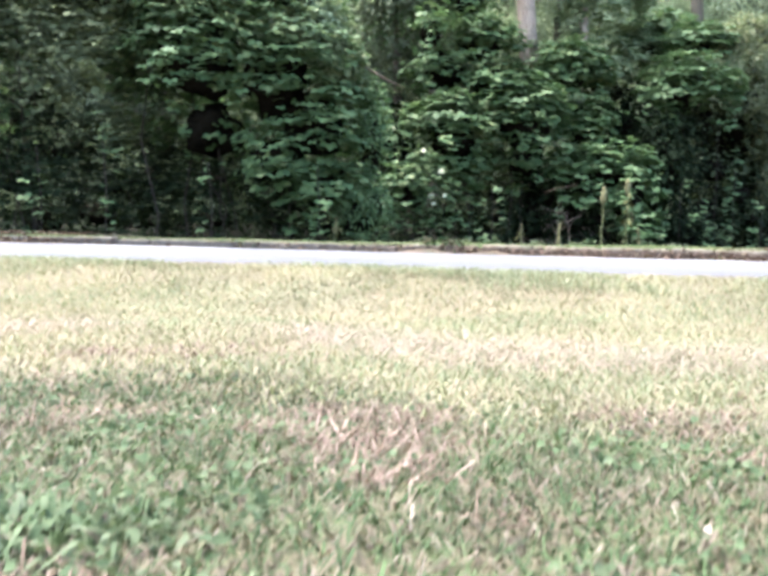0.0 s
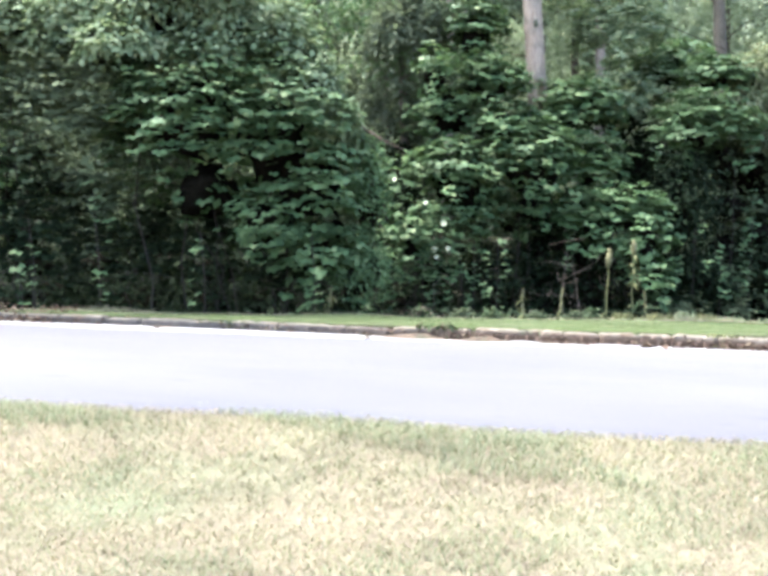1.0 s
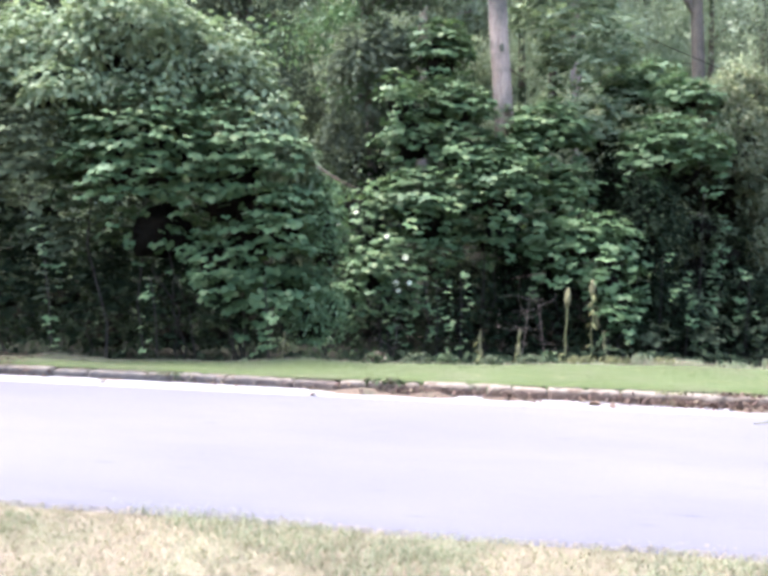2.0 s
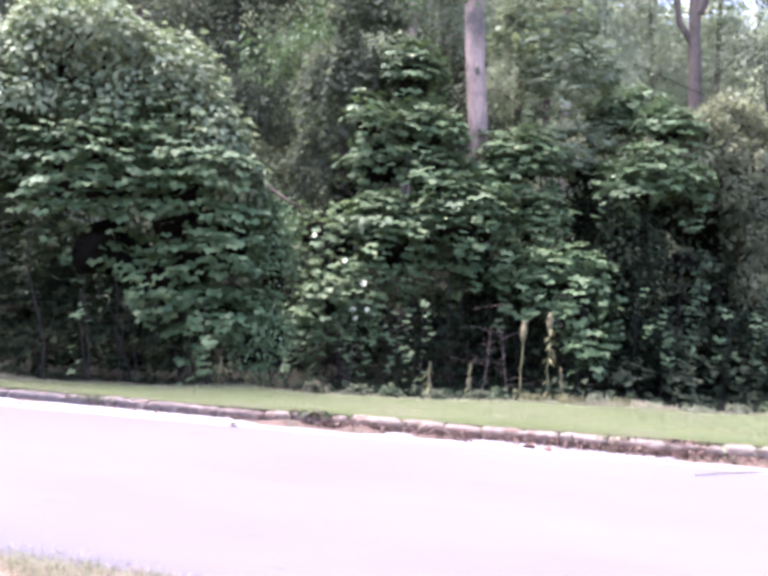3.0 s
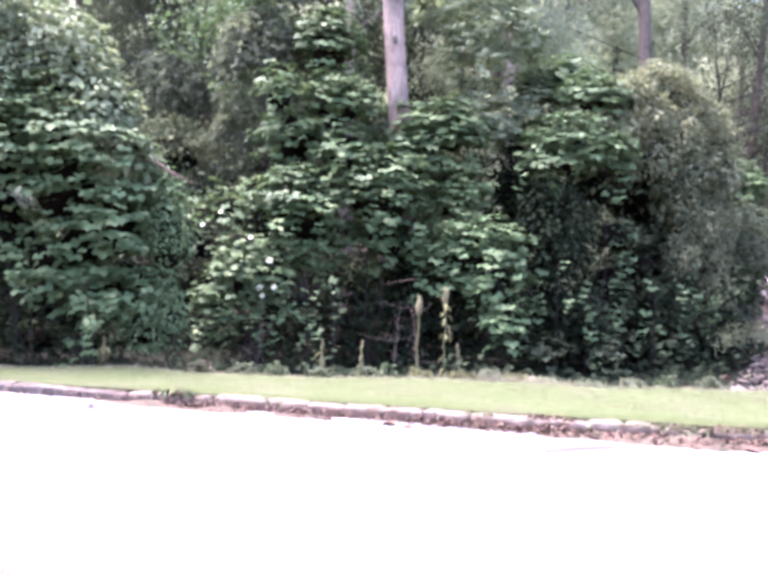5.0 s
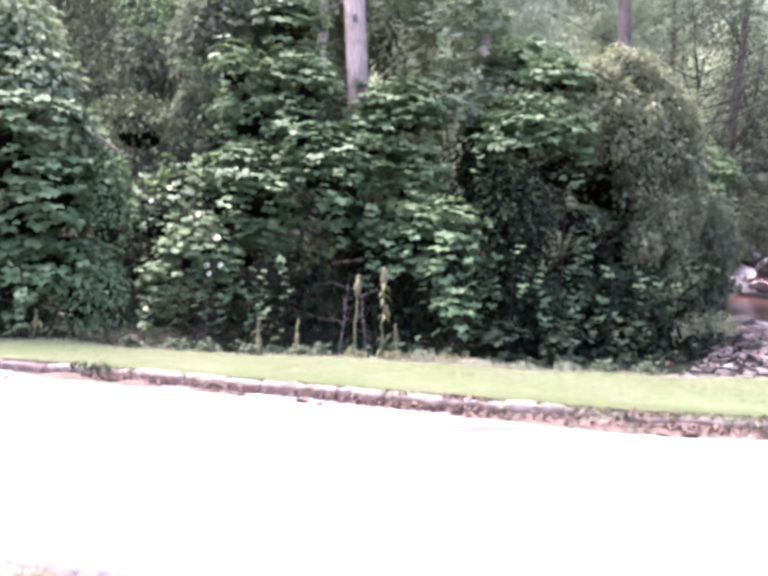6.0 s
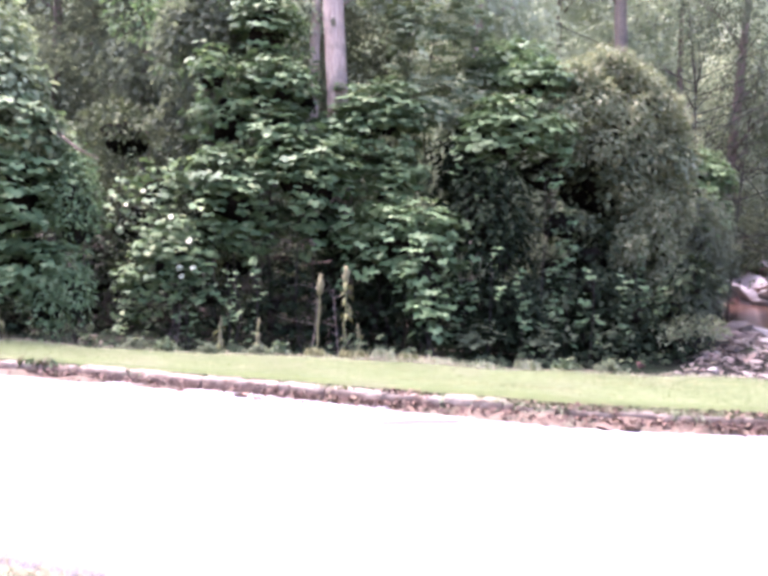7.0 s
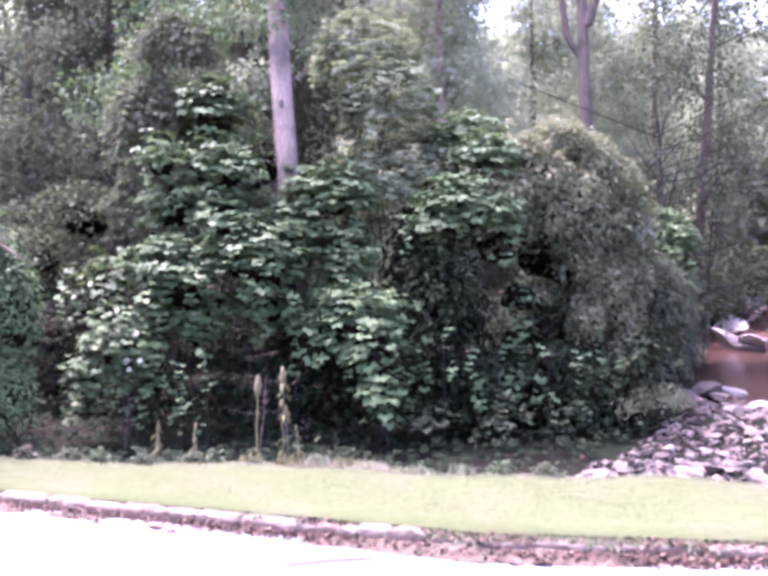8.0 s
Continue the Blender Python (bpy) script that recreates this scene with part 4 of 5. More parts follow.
bush("far_bank_shrub", "dark shrubs above the far creek bank", "shrub", [
    (9.2, 24.6, 1.2, 1.2, 0.9, 1.6), (10.8, 26.0, 1.8, 1.4, 0.9, 1.5), (12.6, 26.4, 2.0, 1.5, 0.9, 1.5), (14.8, 26.2, 2.0, 1.6, 0.9, 1.6), (17.5, 26.6, 2.0, 1.8, 0.9, 1.6)],
    DARKVINE, LEAF_SHAPE, 120, 0.2, 46, up=0.5, hole=0.6, single=0, stems=0, scatter=0.5)
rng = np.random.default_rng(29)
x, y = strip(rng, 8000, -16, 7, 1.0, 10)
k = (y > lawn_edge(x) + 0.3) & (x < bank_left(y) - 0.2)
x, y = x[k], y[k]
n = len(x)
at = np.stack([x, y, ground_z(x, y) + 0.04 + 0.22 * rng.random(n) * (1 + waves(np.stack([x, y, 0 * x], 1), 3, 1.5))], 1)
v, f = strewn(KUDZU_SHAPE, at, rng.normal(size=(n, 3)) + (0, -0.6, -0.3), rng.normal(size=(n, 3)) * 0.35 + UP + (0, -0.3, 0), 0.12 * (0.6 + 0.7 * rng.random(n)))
# Near-black leaves give the floor the shade of the bushes.
tagged(part("ground_vine", v, f, SHADELEAF, stuff=True), "vine leaves over the woodland floor, near-black in place of shade", "vine")

# deeper shrubs that close the view between the front bushes and the trees
rng = np.random.default_rng(77)
for k, (x, y, w, h) in enumerate(((-14, 9.5, 2.6, 3.4), (-9.5, 10.5, 2.6, 4.4), (-6.2, 9.0, 1.9, 3.6), (-5.0, 12.5, 2.2, 5.2), (-1.6, 11.5, 2.0, 3.6), (1.6, 12.0, 2.2, 4.4), (4.2, 11.0, 1.8, 3.4), (-17, 12, 3.0, 5.5))):
    ls = [(x + rng.normal() * 0.4 * w, y + rng.normal() * 0.3, h * (0.2 + 0.28 * i), w * (0.75 - 0.08 * i), w * 0.6, h * 0.24) for i in range(4)]
    # Left shrubs get the dark leaf, right ones the pale, as shade and sun.
    bush("understorey_shrub", "dull green shrub in the shade of the wood", "shrub", ls, DARKVINE if x < -1 else WOODS, LEAF_SHAPE, 130, 0.14, 50 + k, up=0.25, hole=0.9, scatter=0.75, single=0, core=0.45, stems=4, group="shrubs in the wood")

# Shrubs added to close the gaps, coloured near black as deep shade.
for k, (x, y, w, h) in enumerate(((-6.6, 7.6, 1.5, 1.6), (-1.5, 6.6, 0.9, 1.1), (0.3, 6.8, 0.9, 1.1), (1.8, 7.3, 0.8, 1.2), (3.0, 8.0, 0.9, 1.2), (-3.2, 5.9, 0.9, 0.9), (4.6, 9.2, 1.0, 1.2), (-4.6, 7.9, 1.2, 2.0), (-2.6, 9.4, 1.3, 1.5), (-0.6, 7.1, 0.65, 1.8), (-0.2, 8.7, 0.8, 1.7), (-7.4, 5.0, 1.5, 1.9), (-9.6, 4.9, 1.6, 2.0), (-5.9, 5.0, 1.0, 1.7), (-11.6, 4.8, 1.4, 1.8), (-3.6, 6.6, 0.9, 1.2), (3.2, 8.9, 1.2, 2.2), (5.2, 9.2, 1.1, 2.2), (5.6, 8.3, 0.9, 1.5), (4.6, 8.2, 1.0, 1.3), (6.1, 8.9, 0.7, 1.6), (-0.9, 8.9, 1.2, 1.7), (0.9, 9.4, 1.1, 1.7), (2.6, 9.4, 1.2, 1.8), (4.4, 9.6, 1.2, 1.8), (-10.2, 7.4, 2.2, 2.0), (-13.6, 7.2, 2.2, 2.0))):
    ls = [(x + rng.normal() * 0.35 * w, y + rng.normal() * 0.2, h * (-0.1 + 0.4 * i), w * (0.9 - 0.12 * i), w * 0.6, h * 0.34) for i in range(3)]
    bush("shaded_shrub", "added shrub with near-black leaves in place of shade behind vines", "shrub", ls, SHADELEAF, LEAF_SHAPE, 60, 0.16, 90 + k, up=0.4, hole=0.6, fill=0.1, single=0, core=0.3, stems=2, group="shaded shrubs", scatter=0.5)

# ---- trees ----


def trunk_line(h, lean, rng, n=9):
    z = np.linspace(0, 1, n)
    return np.stack([lean[0] * z**1.3 + 0.08 * np.sin(5 * z + rng.random() * 6) * h / 12, lean[1] * z**1.3 + 0.06 * np.sin(4 * z + rng.random() * 6) * h / 12, h * z], 1)


def tree(name, label, x, y, h, r, seed, lean=(0.3, 0.2), crown_from=0.3, width=2.6, mat=WOODS, bark=DARKBARK, leaves=12000, size=0.16, group="", limbs=7, shape=LEAF_SHAPE):
    rng = np.random.default_rng(seed)
    ob = thing(name, label, "tree", x, y, 0.0, group)
    line = trunk_line(h, lean, rng)
    trunk = part("trunk", *tube(line - np.array((0, 0, 0.85)) * np.linspace(1, 0, len(line))[:, None], r * np.linspace(1.15, 0.25, len(line)), 10), bark, ob, smooth=True)
    lumps = []
    for k in range(limbs):
        s = crown_from + (0.97 - crown_from) * k / (limbs - 1)
        base = np.array([np.interp(s, np.linspace(0, 1, len(line)), line[:, i]) for i in range(3)])
        a = k * 2.4 + rng.random()
        reach = width * (1.0 - 0.55 * abs(s - 0.55)) * (0.6 + 0.5 * rng.random())
        end = base + np.array((math.cos(a) * reach, math.sin(a) * reach, 0.25 * reach + 0.4))
        mid = (base + end) / 2 + np.array((0, 0, 0.25))
        part("limb", *tube([base, mid, end], [r * 0.4 * (1.2 - s), r * 0.28 * (1.2 - s), 0.015], 6), bark, trunk, smooth=True)
        for c in (end, mid, base + (0, 0, 0.3)):
            q = 0.55 + 0.6 * rng.random()
            lumps.append((*(c + rng.normal(size=3) * 0.25), 0.42 * width * q + 0.3, 0.42 * width * q + 0.3, 0.3 * width * q + 0.3))
    at, tips, normals = [], [], []
    for l in lumps:
        n = int(leaves / len(lumps))
        d = unit(rng.normal(size=(n, 3))) * (rng.random(n) ** 0.4)[:, None]
        p = np.array(l[:3]) + d * np.array(l[3:]) * (1 + 0.25 * waves(unit(d), seed, 3.0))[:, None]
        at.append(p)
        normals.append(0.6 * UP + 0.5 * d + 0.5 * rng.normal(size=d.shape))
        tips.append(d + np.array((0, 0, -0.5)) + 0.5 * rng.normal(size=d.shape))
    at, tips, normals = np.concatenate(at), np.concatenate(tips), np.concatenate(normals)
    v, f = strewn(shape, at, tips, normals, size * (0.6 + 0.8 * rng.random(len(at))))
    part("crown", v, f, mat, ob, stuff=True)
    return ob


# the tall pale trunk that stands out of the vines
pale = thing("tall_tree", "tall straight tree with bare pale trunk above vines", "tree", -0.62, 7.55)
line = np.array([(0.0, 0, -0.85), (-0.05, 0, 2.0), (-0.22, 0, 4.6), (-0.36, 0, 6.2), (-0.45, 0, 7.6), (-0.6, 0.1, 10.0), (-0.7, 0.2, 13.0), (-0.8, 0.2, 16.0)])
part("trunk", *tube(line, np.array((0.27, 0.24, 0.215, 0.21, 0.2, 0.17, 0.13, 0.06)), 14), BARK, pale, "pale grey-brown bark with a dark knot", smooth=True)
part("knot", *globe((-0.30, -0.205, 6.0, 0.06, 0.03, 0.09), 1.0, 4, rings=6, sides=8), DARKBARK, pale, smooth=True)
rng = np.random.default_rng(8)
lumps = []
for k in range(8):
    a, z = k * 2.3, 10.4 + 0.7 * k
    end = np.array((-0.6 + 2.2 * math.cos(a), 0.1 + 2.2 * math.sin(a), z + 0.9))
    part("limb", *tube([(-0.58, 0.1, z), ((end[0] - 0.6) / 2, end[1] / 2, z + 0.6), end], [0.07, 0.05, 0.015], 6), BARK, pale, smooth=True)
    lumps.append((*end, 1.2, 1.2, 0.8))
at, tips, normals = leaf_places(lumps, rng, 24, 0.6, 0.6)
part("crown", *strewn(LEAF_SHAPE, at, tips, normals, 0.17 * (0.6 + 0.8 * rng.random(len(at)))), WOODS, pale, stuff=True)
at, tips, normals = leaf_places([(-0.45, -0.1, 7.6, 0.40, 0.35, 0.45), (-0.5, -0.05, 8.15, 0.42, 0.4, 0.95), (-0.2, 0.1, 9.0, 0.7, 0.6, 0.7), (-0.9, 0.0, 8.8, 0.6, 0.5, 0.8)], rng, 120, 0.4, 0.5)
# Dark leaves added round the trunk's foot in place of deep shade.
low = np.array([(-0.02, 0.0, 0.3, 0.3, 0.3, 1.1), (-0.08, 0.0, 2.0, 0.28, 0.28, 1.2)])
a2, t2, n2 = leaf_places([tuple(l) for l in low + np.array((-0.62, 7.55, 0, 0, 0, 0))], rng, 150, 0.4, 2.0)
part("ivy", *strewn(LEAF_SHAPE, a2 - np.array((-0.62, 7.55, 0)), t2, n2, 0.12 * (0.6 + 0.8 * rng.random(len(a2)))), DARKVINE, pale, "dark ivy round the foot of the trunk", stuff=True)
part("climber", *strewn(LEAF_SHAPE, at, tips, normals, 0.15 * (0.6 + 0.8 * rng.random(len(at)))), SMALL, pale, "grey-green climbing leaves round the trunk", stuff=True)

forked = tree("forked_tree", "grey forked tree behind the overgrown bush", 5.25, 16.4, 18, 0.26, 61, (-1.0, 0.3), 0.75, 2.2, bark=GREYBARK, limbs=5, leaves=7000)
part("fork", *tube([(-0.45, 0.15, 9.6), (-0.15, 0.1, 10.6), (0.35, 0.1, 12.0), (0.8, 0.1, 15.0)], [0.16, 0.13, 0.1, 0.04], 9), GREYBARK, forked, smooth=True)
part("fork", *tube([(-0.42, 0.15, 8.4), (-1.0, 0.1, 9.3), (-1.25, 0.1, 10.8), (-1.1, 0.1, 14.0)], [0.1, 0.1, 0.08, 0.03], 9), GREYBARK, forked, smooth=True)
tree("slender_tree", "slender pale tree leaning in the wood", 1.35, 14.2, 15, 0.2, 62, (-0.9, 0.2), 0.5, 2.4, bark=BARK, limbs=6)
tree("slender_tree", "slender pale tree deep in the wood", -3.3, 13.2, 15, 0.2, 63, (-0.2, 0.2), 0.5, 2.4, bark=BARK, limbs=6)
tree("grey_tree", "small grey trunk half hidden by vines", -3.75, 7.9, 9, 0.14, 64, (-0.5, 0.4), 0.55, 1.6, bark=DARKBARK, mat=SMALL, leaves=6000, size=0.12, limbs=5)
tree("creek_tree", "dark spreading tree that overhangs the creek", 7.9, 18.4, 14, 0.17, 65, (0.8, -1.0), 0.1, 3.4, mat=DULLSHADE, limbs=9, leaves=17000, size=0.125)
tree("creek_tree", "dense dark tree beside the muddy creek", 14.8, 14.0, 9, 0.2, 66, (-0.9, 0.2), 0.15, 3.4, mat=DULLSHADE, limbs=9, leaves=17000, size=0.125)

KINDS = [
    tree("woodland_tree", "tall leafy tree in the wood", -12.6, 14.5, 15, 0.22, 71, (0.4, 0.2), 0.15, 3.0, mat=DULLSHADE, limbs=9, leaves=17000, size=0.175, group="trees of the wood"),
    tree("woodland_tree", "tall leafy tree in the wood", -8.6, 13.2, 14, 0.2, 72, (-0.4, 0.3), 0.18, 2.8, mat=DULLSHADE, limbs=9, leaves=17000, size=0.175, group="trees of the wood"),
    tree("woodland_tree", "tall leafy tree in the wood", -5.6, 15.6, 17, 0.26, 73, (0.5, -0.2), 0.2, 3.0, mat=DULLSHADE, limbs=10, leaves=17000, size=0.175, group="trees of the wood"),
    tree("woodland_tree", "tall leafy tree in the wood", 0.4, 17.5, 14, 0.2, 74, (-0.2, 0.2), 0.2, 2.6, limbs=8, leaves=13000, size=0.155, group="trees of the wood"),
]
spots = [(-0.6, 20.0), (2.6, 25.0), (5.0, 29.0), (10.2, 30.0), (-16.5, 13.6), (-20.5, 15.0), (-5.4, 20.5), (-10.4, 19.4), (-15, 20), (-3.2, 23.6), (-24, 19), (-7, 23.4), (4.6, 26.0),
         (7.4, 27.5), (22.5, 31), (16, 24), (17.5, 18), (16.5, 12), (-12, 25), (-18, 26), (-1.5, 27), (20.5, 21.5), (22, 14.5), (-28, 15), (-29, 24), (20, 28.5), (27, 31), (-6, 31), (2, 33), (-14, 32), (26, 18), (25, 25)]
rng = np.random.default_rng(12)
for k, (x, y) in enumerate(spots):
    copy_thing(KINDS[3 if -2 < x < 9 else k % 4], pose(x, y, 1.0 if y > 26 else -0.1, 0, 0, 360 * rng.random()))

# the closed edge of the wood behind
rng = np.random.default_rng(15)
far = []
for k in range(26):
    x = -48 + 4.2 * k
    h = 6.5 + 2.0 * rng.random() if x < -3 else 5.4 + 1.0 * rng.random() if x > 8 else 6.2 + 1.2 * rng.random()
    far.append((x, 36 + 3 * rng.random(), h, 3.6, 2.6, h + 0.5))
    far.append((x + 1, 42, 2.0, 3.6, 2.4, 4.0))
    far.append((x + 2, 37 + 3 * rng.random(), h * 1.7, 3.2, 2.6, h * 0.75))
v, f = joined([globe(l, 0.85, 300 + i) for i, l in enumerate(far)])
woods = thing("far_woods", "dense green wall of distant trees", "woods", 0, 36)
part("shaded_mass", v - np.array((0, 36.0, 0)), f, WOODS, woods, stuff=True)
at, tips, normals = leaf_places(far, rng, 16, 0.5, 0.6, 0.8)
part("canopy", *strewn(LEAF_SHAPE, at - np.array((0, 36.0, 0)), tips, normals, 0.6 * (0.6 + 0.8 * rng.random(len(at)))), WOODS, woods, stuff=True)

# ---- creek bank, water and rocks ----
v, f = sheet(np.arange(7.0, 31, 1.5), np.linspace(10.8, 30.5, 14), lambda x, y: -0.31 + 0 * x)
tagged(part("water", v, f, WATER), "still muddy brown creek water", "water", kind="structure")
v, f = sheet(np.arange(8, 27, 0.75), np.linspace(22.5, 28, 9), lambda x, y: -0.6 + 1.5 * smooth((y - 22.5) / 4.5) + 0.15 * np.sin(2 * x) * np.sin(3 * y))
tagged(part("clay_bank", v, f, CLAY, smooth=True), "bare red clay bank across the creek", "bank", kind="structure")


def rock_shape(seed, mat):
    rng = np.random.default_rng(seed)
    bm = bmesh.new()
    bmesh.ops.create_icosphere(bm, subdivisions=2, radius=0.5)
    cuts = unit(rng.normal(size=(9, 3)))
    deep = 0.12 + 0.16 * rng.random(9)
    for v in bm.verts:
        p = np.array(v.co)
        for c, d in zip(cuts, deep):
            over = p @ c - d
            if over > 0:
                p = p - c * over
        v.co = Vector(p * (1.6, 1.1, 0.62) + rng.normal(size=3) * 0.006)
    me = bpy.data.meshes.new("rock")
    bm.to_mesh(me)
    bm.free()
    me.materials.append(mat)
    return me


ROCKS = [rock_shape(k, ROCK) for k in range(6)]
PALE_ROCKS = [rock_shape(20 + k, PALEROCK) for k in range(3)]
rng = np.random.default_rng(91)
count = 0
while count < 300:
    x = 5.0 + 5.2 * rng.random()
    y = 4.2 + 7.2 * rng.random()
    if x < bank_left(y) + 0.3 + 0.15 * np.sin(9 * y):
        continue
    s = 0.15 + 0.30 * rng.random() ** 1.8
    o = tagged(new("rock", ROCKS[count % 6]), "angular pinkish-grey rock on the creek bank", "rock", "rocks of the creek bank")
    z = float(ground_z(np.array(x), np.array(y)))
    o.matrix_basis = pose(x, y, z + 0.16 * s, 18 * rng.normal(), 18 * rng.normal(), 360 * rng.random()) @ Matrix.Diagonal((s, s, s, 1))
    count += 1
x, y = strip(rng, 1900, 4.8, 10.3, 4.0, 11.4)
k = x > bank_left(y) - 0.05
x, y = x[k], y[k]
n = len(x)
pieces = []
for k, me in enumerate(ROCKS):
    sv, sf = np.empty(3 * len(me.vertices)), np.empty(3 * len(me.polygons), np.int32)
    me.vertices.foreach_get("co", sv)
    me.loops.foreach_get("vertex_index", sf)
    at = np.stack([x, y, ground_z(x, y) + 0.03], 1)[k::6]
    pieces.append(strewn((sv.reshape(-1, 3), sf.reshape(-1, 3)), at, rng.normal(size=at.shape) * (1, 1, 0.3), rng.normal(size=at.shape) * 0.3 + UP, 0.09 + 0.13 * rng.random(len(at)) ** 2))
tagged(part("small_stones", *joined(pieces), ROCK, stuff=True), "small broken stones between the rocks", "stones")
for x, y, s in ((7.7, 12.4, 1.0), (8.3, 12.9, 0.7), (7.3, 11.7, 0.8), (8.0, 11.9, 0.6), (6.95, 11.2, 0.7)):
    o = tagged(new("boulder", ROCKS[count % 6]), "low grey-green boulder at the water's edge", "rock", "boulders in the creek")
    o.matrix_basis = pose(x, y, -0.3 + 0.1 * s, 10 * rng.normal(), 0, 360 * rng.random()) @ Matrix.Diagonal((1.3 * s, s, s, 1))
    count += 1
for k in range(26):
    x, y = 9.8 + 6 * rng.random(), 22.3 + 3.4 * rng.random()
    s = 0.7 + 0.9 * rng.random()
    o = tagged(new("bank_rock", PALE_ROCKS[k % 3]), "large pale rock on the far bank", "rock", "rocks of the far bank")
    z = -0.6 + 2.0 * float(smooth((y - 22.5) / 4.5))
    o.matrix_basis = pose(x, y, max(z, -0.4) + 0.2 * s, 15 * rng.normal(), 15 * rng.normal(), 360 * rng.random()) @ Matrix.Diagonal((1.4 * s, s, 0.9 * s, 1))

# ---- dry mullein stalks, flowers, litter ----


def mullein(x, y, h, seed, head=0.3, lean=0.03, leafy=0, label="dry yellow-brown mullein stalk with a seed head"):
    rng = np.random.default_rng(seed)
    ob = thing("mullein", label, "plant", x, y, -0.05, "dry stalks before the vines")
    z = np.linspace(0, 1, 8)
    line = np.stack([lean * z + 0.008 * rng.normal(size=8), 0.01 * rng.normal(size=8), h * z - 0.02 - 0.35 * (z == 0)], 1)
    r = np.full(8, 0.011)
    stalk = part("stalk", *tube(line, r, 7), STALK, ob, smooth=True)
    if head:
        hz = np.linspace(h - head, h + 0.05, 9)
        hr = 0.010 + 0.042 * np.sin(np.linspace(0.25, 3.05, 9)) ** 0.9 if h > 0.8 else 0.030 * np.linspace(1.0, 0.1, 9)
        hl = np.stack([np.interp(hz, line[:, 2], line[:, 0]), 0 * hz, hz], 1)
        v, f = tube(hl, hr, 10)
        part("seed_head", v + rng.normal(size=v.shape) * 0.010, f, SEEDHEAD, stalk, "brown spindle-shaped seed head")
    n = 10 + leafy
    zz = np.concatenate([0.06 + 0.12 * rng.random(10), h * (0.15 + 0.75 * rng.random(leafy))])
    a = rng.random(n) * 6.3
    out = np.stack([np.cos(a), np.sin(a), 0 * a], 1)
    at = np.stack([np.interp(zz, line[:, 2], line[:, 0]), 0 * zz, zz], 1) + 0.012 * out
    v, f = leaflet(0.2, 0.05, 0.5)
    for k in range(n):
        s = (0.12 if k < 10 else 0.12) * (0.7 + 0.6 * rng.random())
        w, g = strewn((v, f), at[k : k + 1], out[k : k + 1] + (0, 0, -0.1 if k < 10 else -0.5), out[k : k + 1] * 0.4 + UP, np.array((s,)))
        part("leaf", w, g, STALK, stalk)
    return ob


mullein(0.40, 3.1, 1.22, 1, 0.26)
mullein(0.85, 3.1, 1.36, 2, 0.22, -0.03, 16, "yellowing mullein stalk with curled leaves")
mullein(-0.35, 2.62, 0.55, 3, 0.42, 0.0, 3, "short pointed dry mullein spike")
mullein(-1.00, 2.68, 0.52, 4, 0.38, 0.01, 8, "short leafy mullein spike")
mullein(1.06, 3.12, 0.5, 5, 0.38, -0.02, 3, "short pointed dry mullein spike")


mullein(-4.1, 1.62, 0.55, 6, 0.2, 0.05, 14, "pale withered stalk at the foot of the vines")


def flower(x, y, z, s, seed):
    rng = np.random.default_rng(seed)
    ob = thing("white_flower", "open white blossom among the vine leaves", "flower", x, y, z, "white flowers on the vine")
    v, f = leaflet(0.42, 0.08, -0.05)
    face = np.array((0.1 * rng.normal(), -0.9, 0.45))
    a = unit(np.cross(face, UP)[None])[0]
    b = np.cross(unit(face[None])[0], a)
    for k in range(5):
        d = math.cos(k * 1.257) * a + math.sin(k * 1.257) * b
        part("petal", *strewn((v, f), np.zeros((1, 3)), d[None] + 0.25 * face, face[None], np.array((s,))), PETAL, ob)
    v, f = tube([-0.05 * face, 0.02 * face], [0.008, 0.014], 6)
    part("throat", v, f, STALK, ob)


for k, (x, y, z, s) in enumerate(((-2.55, 4.6, 1.60, 0.07), (-2.73, 4.6, 1.10, 0.075), (-2.68, 4.6, 0.96, 0.055), (-2.46, 4.6, 1.12, 0.055), (-2.91, 4.6, 2.0, 0.05), (-3.55, 4.75, 2.45, 0.05), (-3.9, 4.75, 2.2, 0.045))):
    flower(x, y, z, s, k)

xs = np.arange(-14, 9, 0.06)
prof = np.array((-0.30, -0.22, -0.13, -0.05, 0.012))
gx, gy = np.meshgrid(xs, prof)
heap = np.clip(waves(np.stack([gx.ravel(), 0 * gx.ravel(), 0 * gx.ravel()], 1), 6, 1.6) * 0.6 + 0.35 * waves(np.stack([gx.ravel(), gy.ravel(), 0 * gx.ravel()], 1), 7, 9.0) + 0.3 * smooth((gx.ravel() - 0.9) / 1.5), 0, 1)
heap *= np.clip(sum(np.exp(-((gx.ravel() - c) / w) ** 2) for c, w in ((-9.2, 1.5), (-4.6, 0.5), (-2.5, 0.3), (-1.6, 0.7), (0.4, 0.3), (1.45, 0.5), (2.3, 0.5))) + smooth((gx.ravel() - 2.2) / 1.4), np.where(gx.ravel() > -2.2, 0.5, 0.25), 1)
rise = np.array((0.0, 0.25, 0.7, 1.0, 1.1))[np.searchsorted(prof, gy.ravel())]
v, f = sheet(xs, prof, lambda x, y: -0.012 + 0.13 * heap * rise + 0.012 * heap * waves(np.stack([x, y, 0 * x], 1), 8, 40.0))
v[:, 1] += kerb_line(v[:, 0])
tagged(part("gutter_dirt", v, f, DIRT, smooth=True), "reddish-brown dirt washed against the kerb", "dirt", kind="structure")


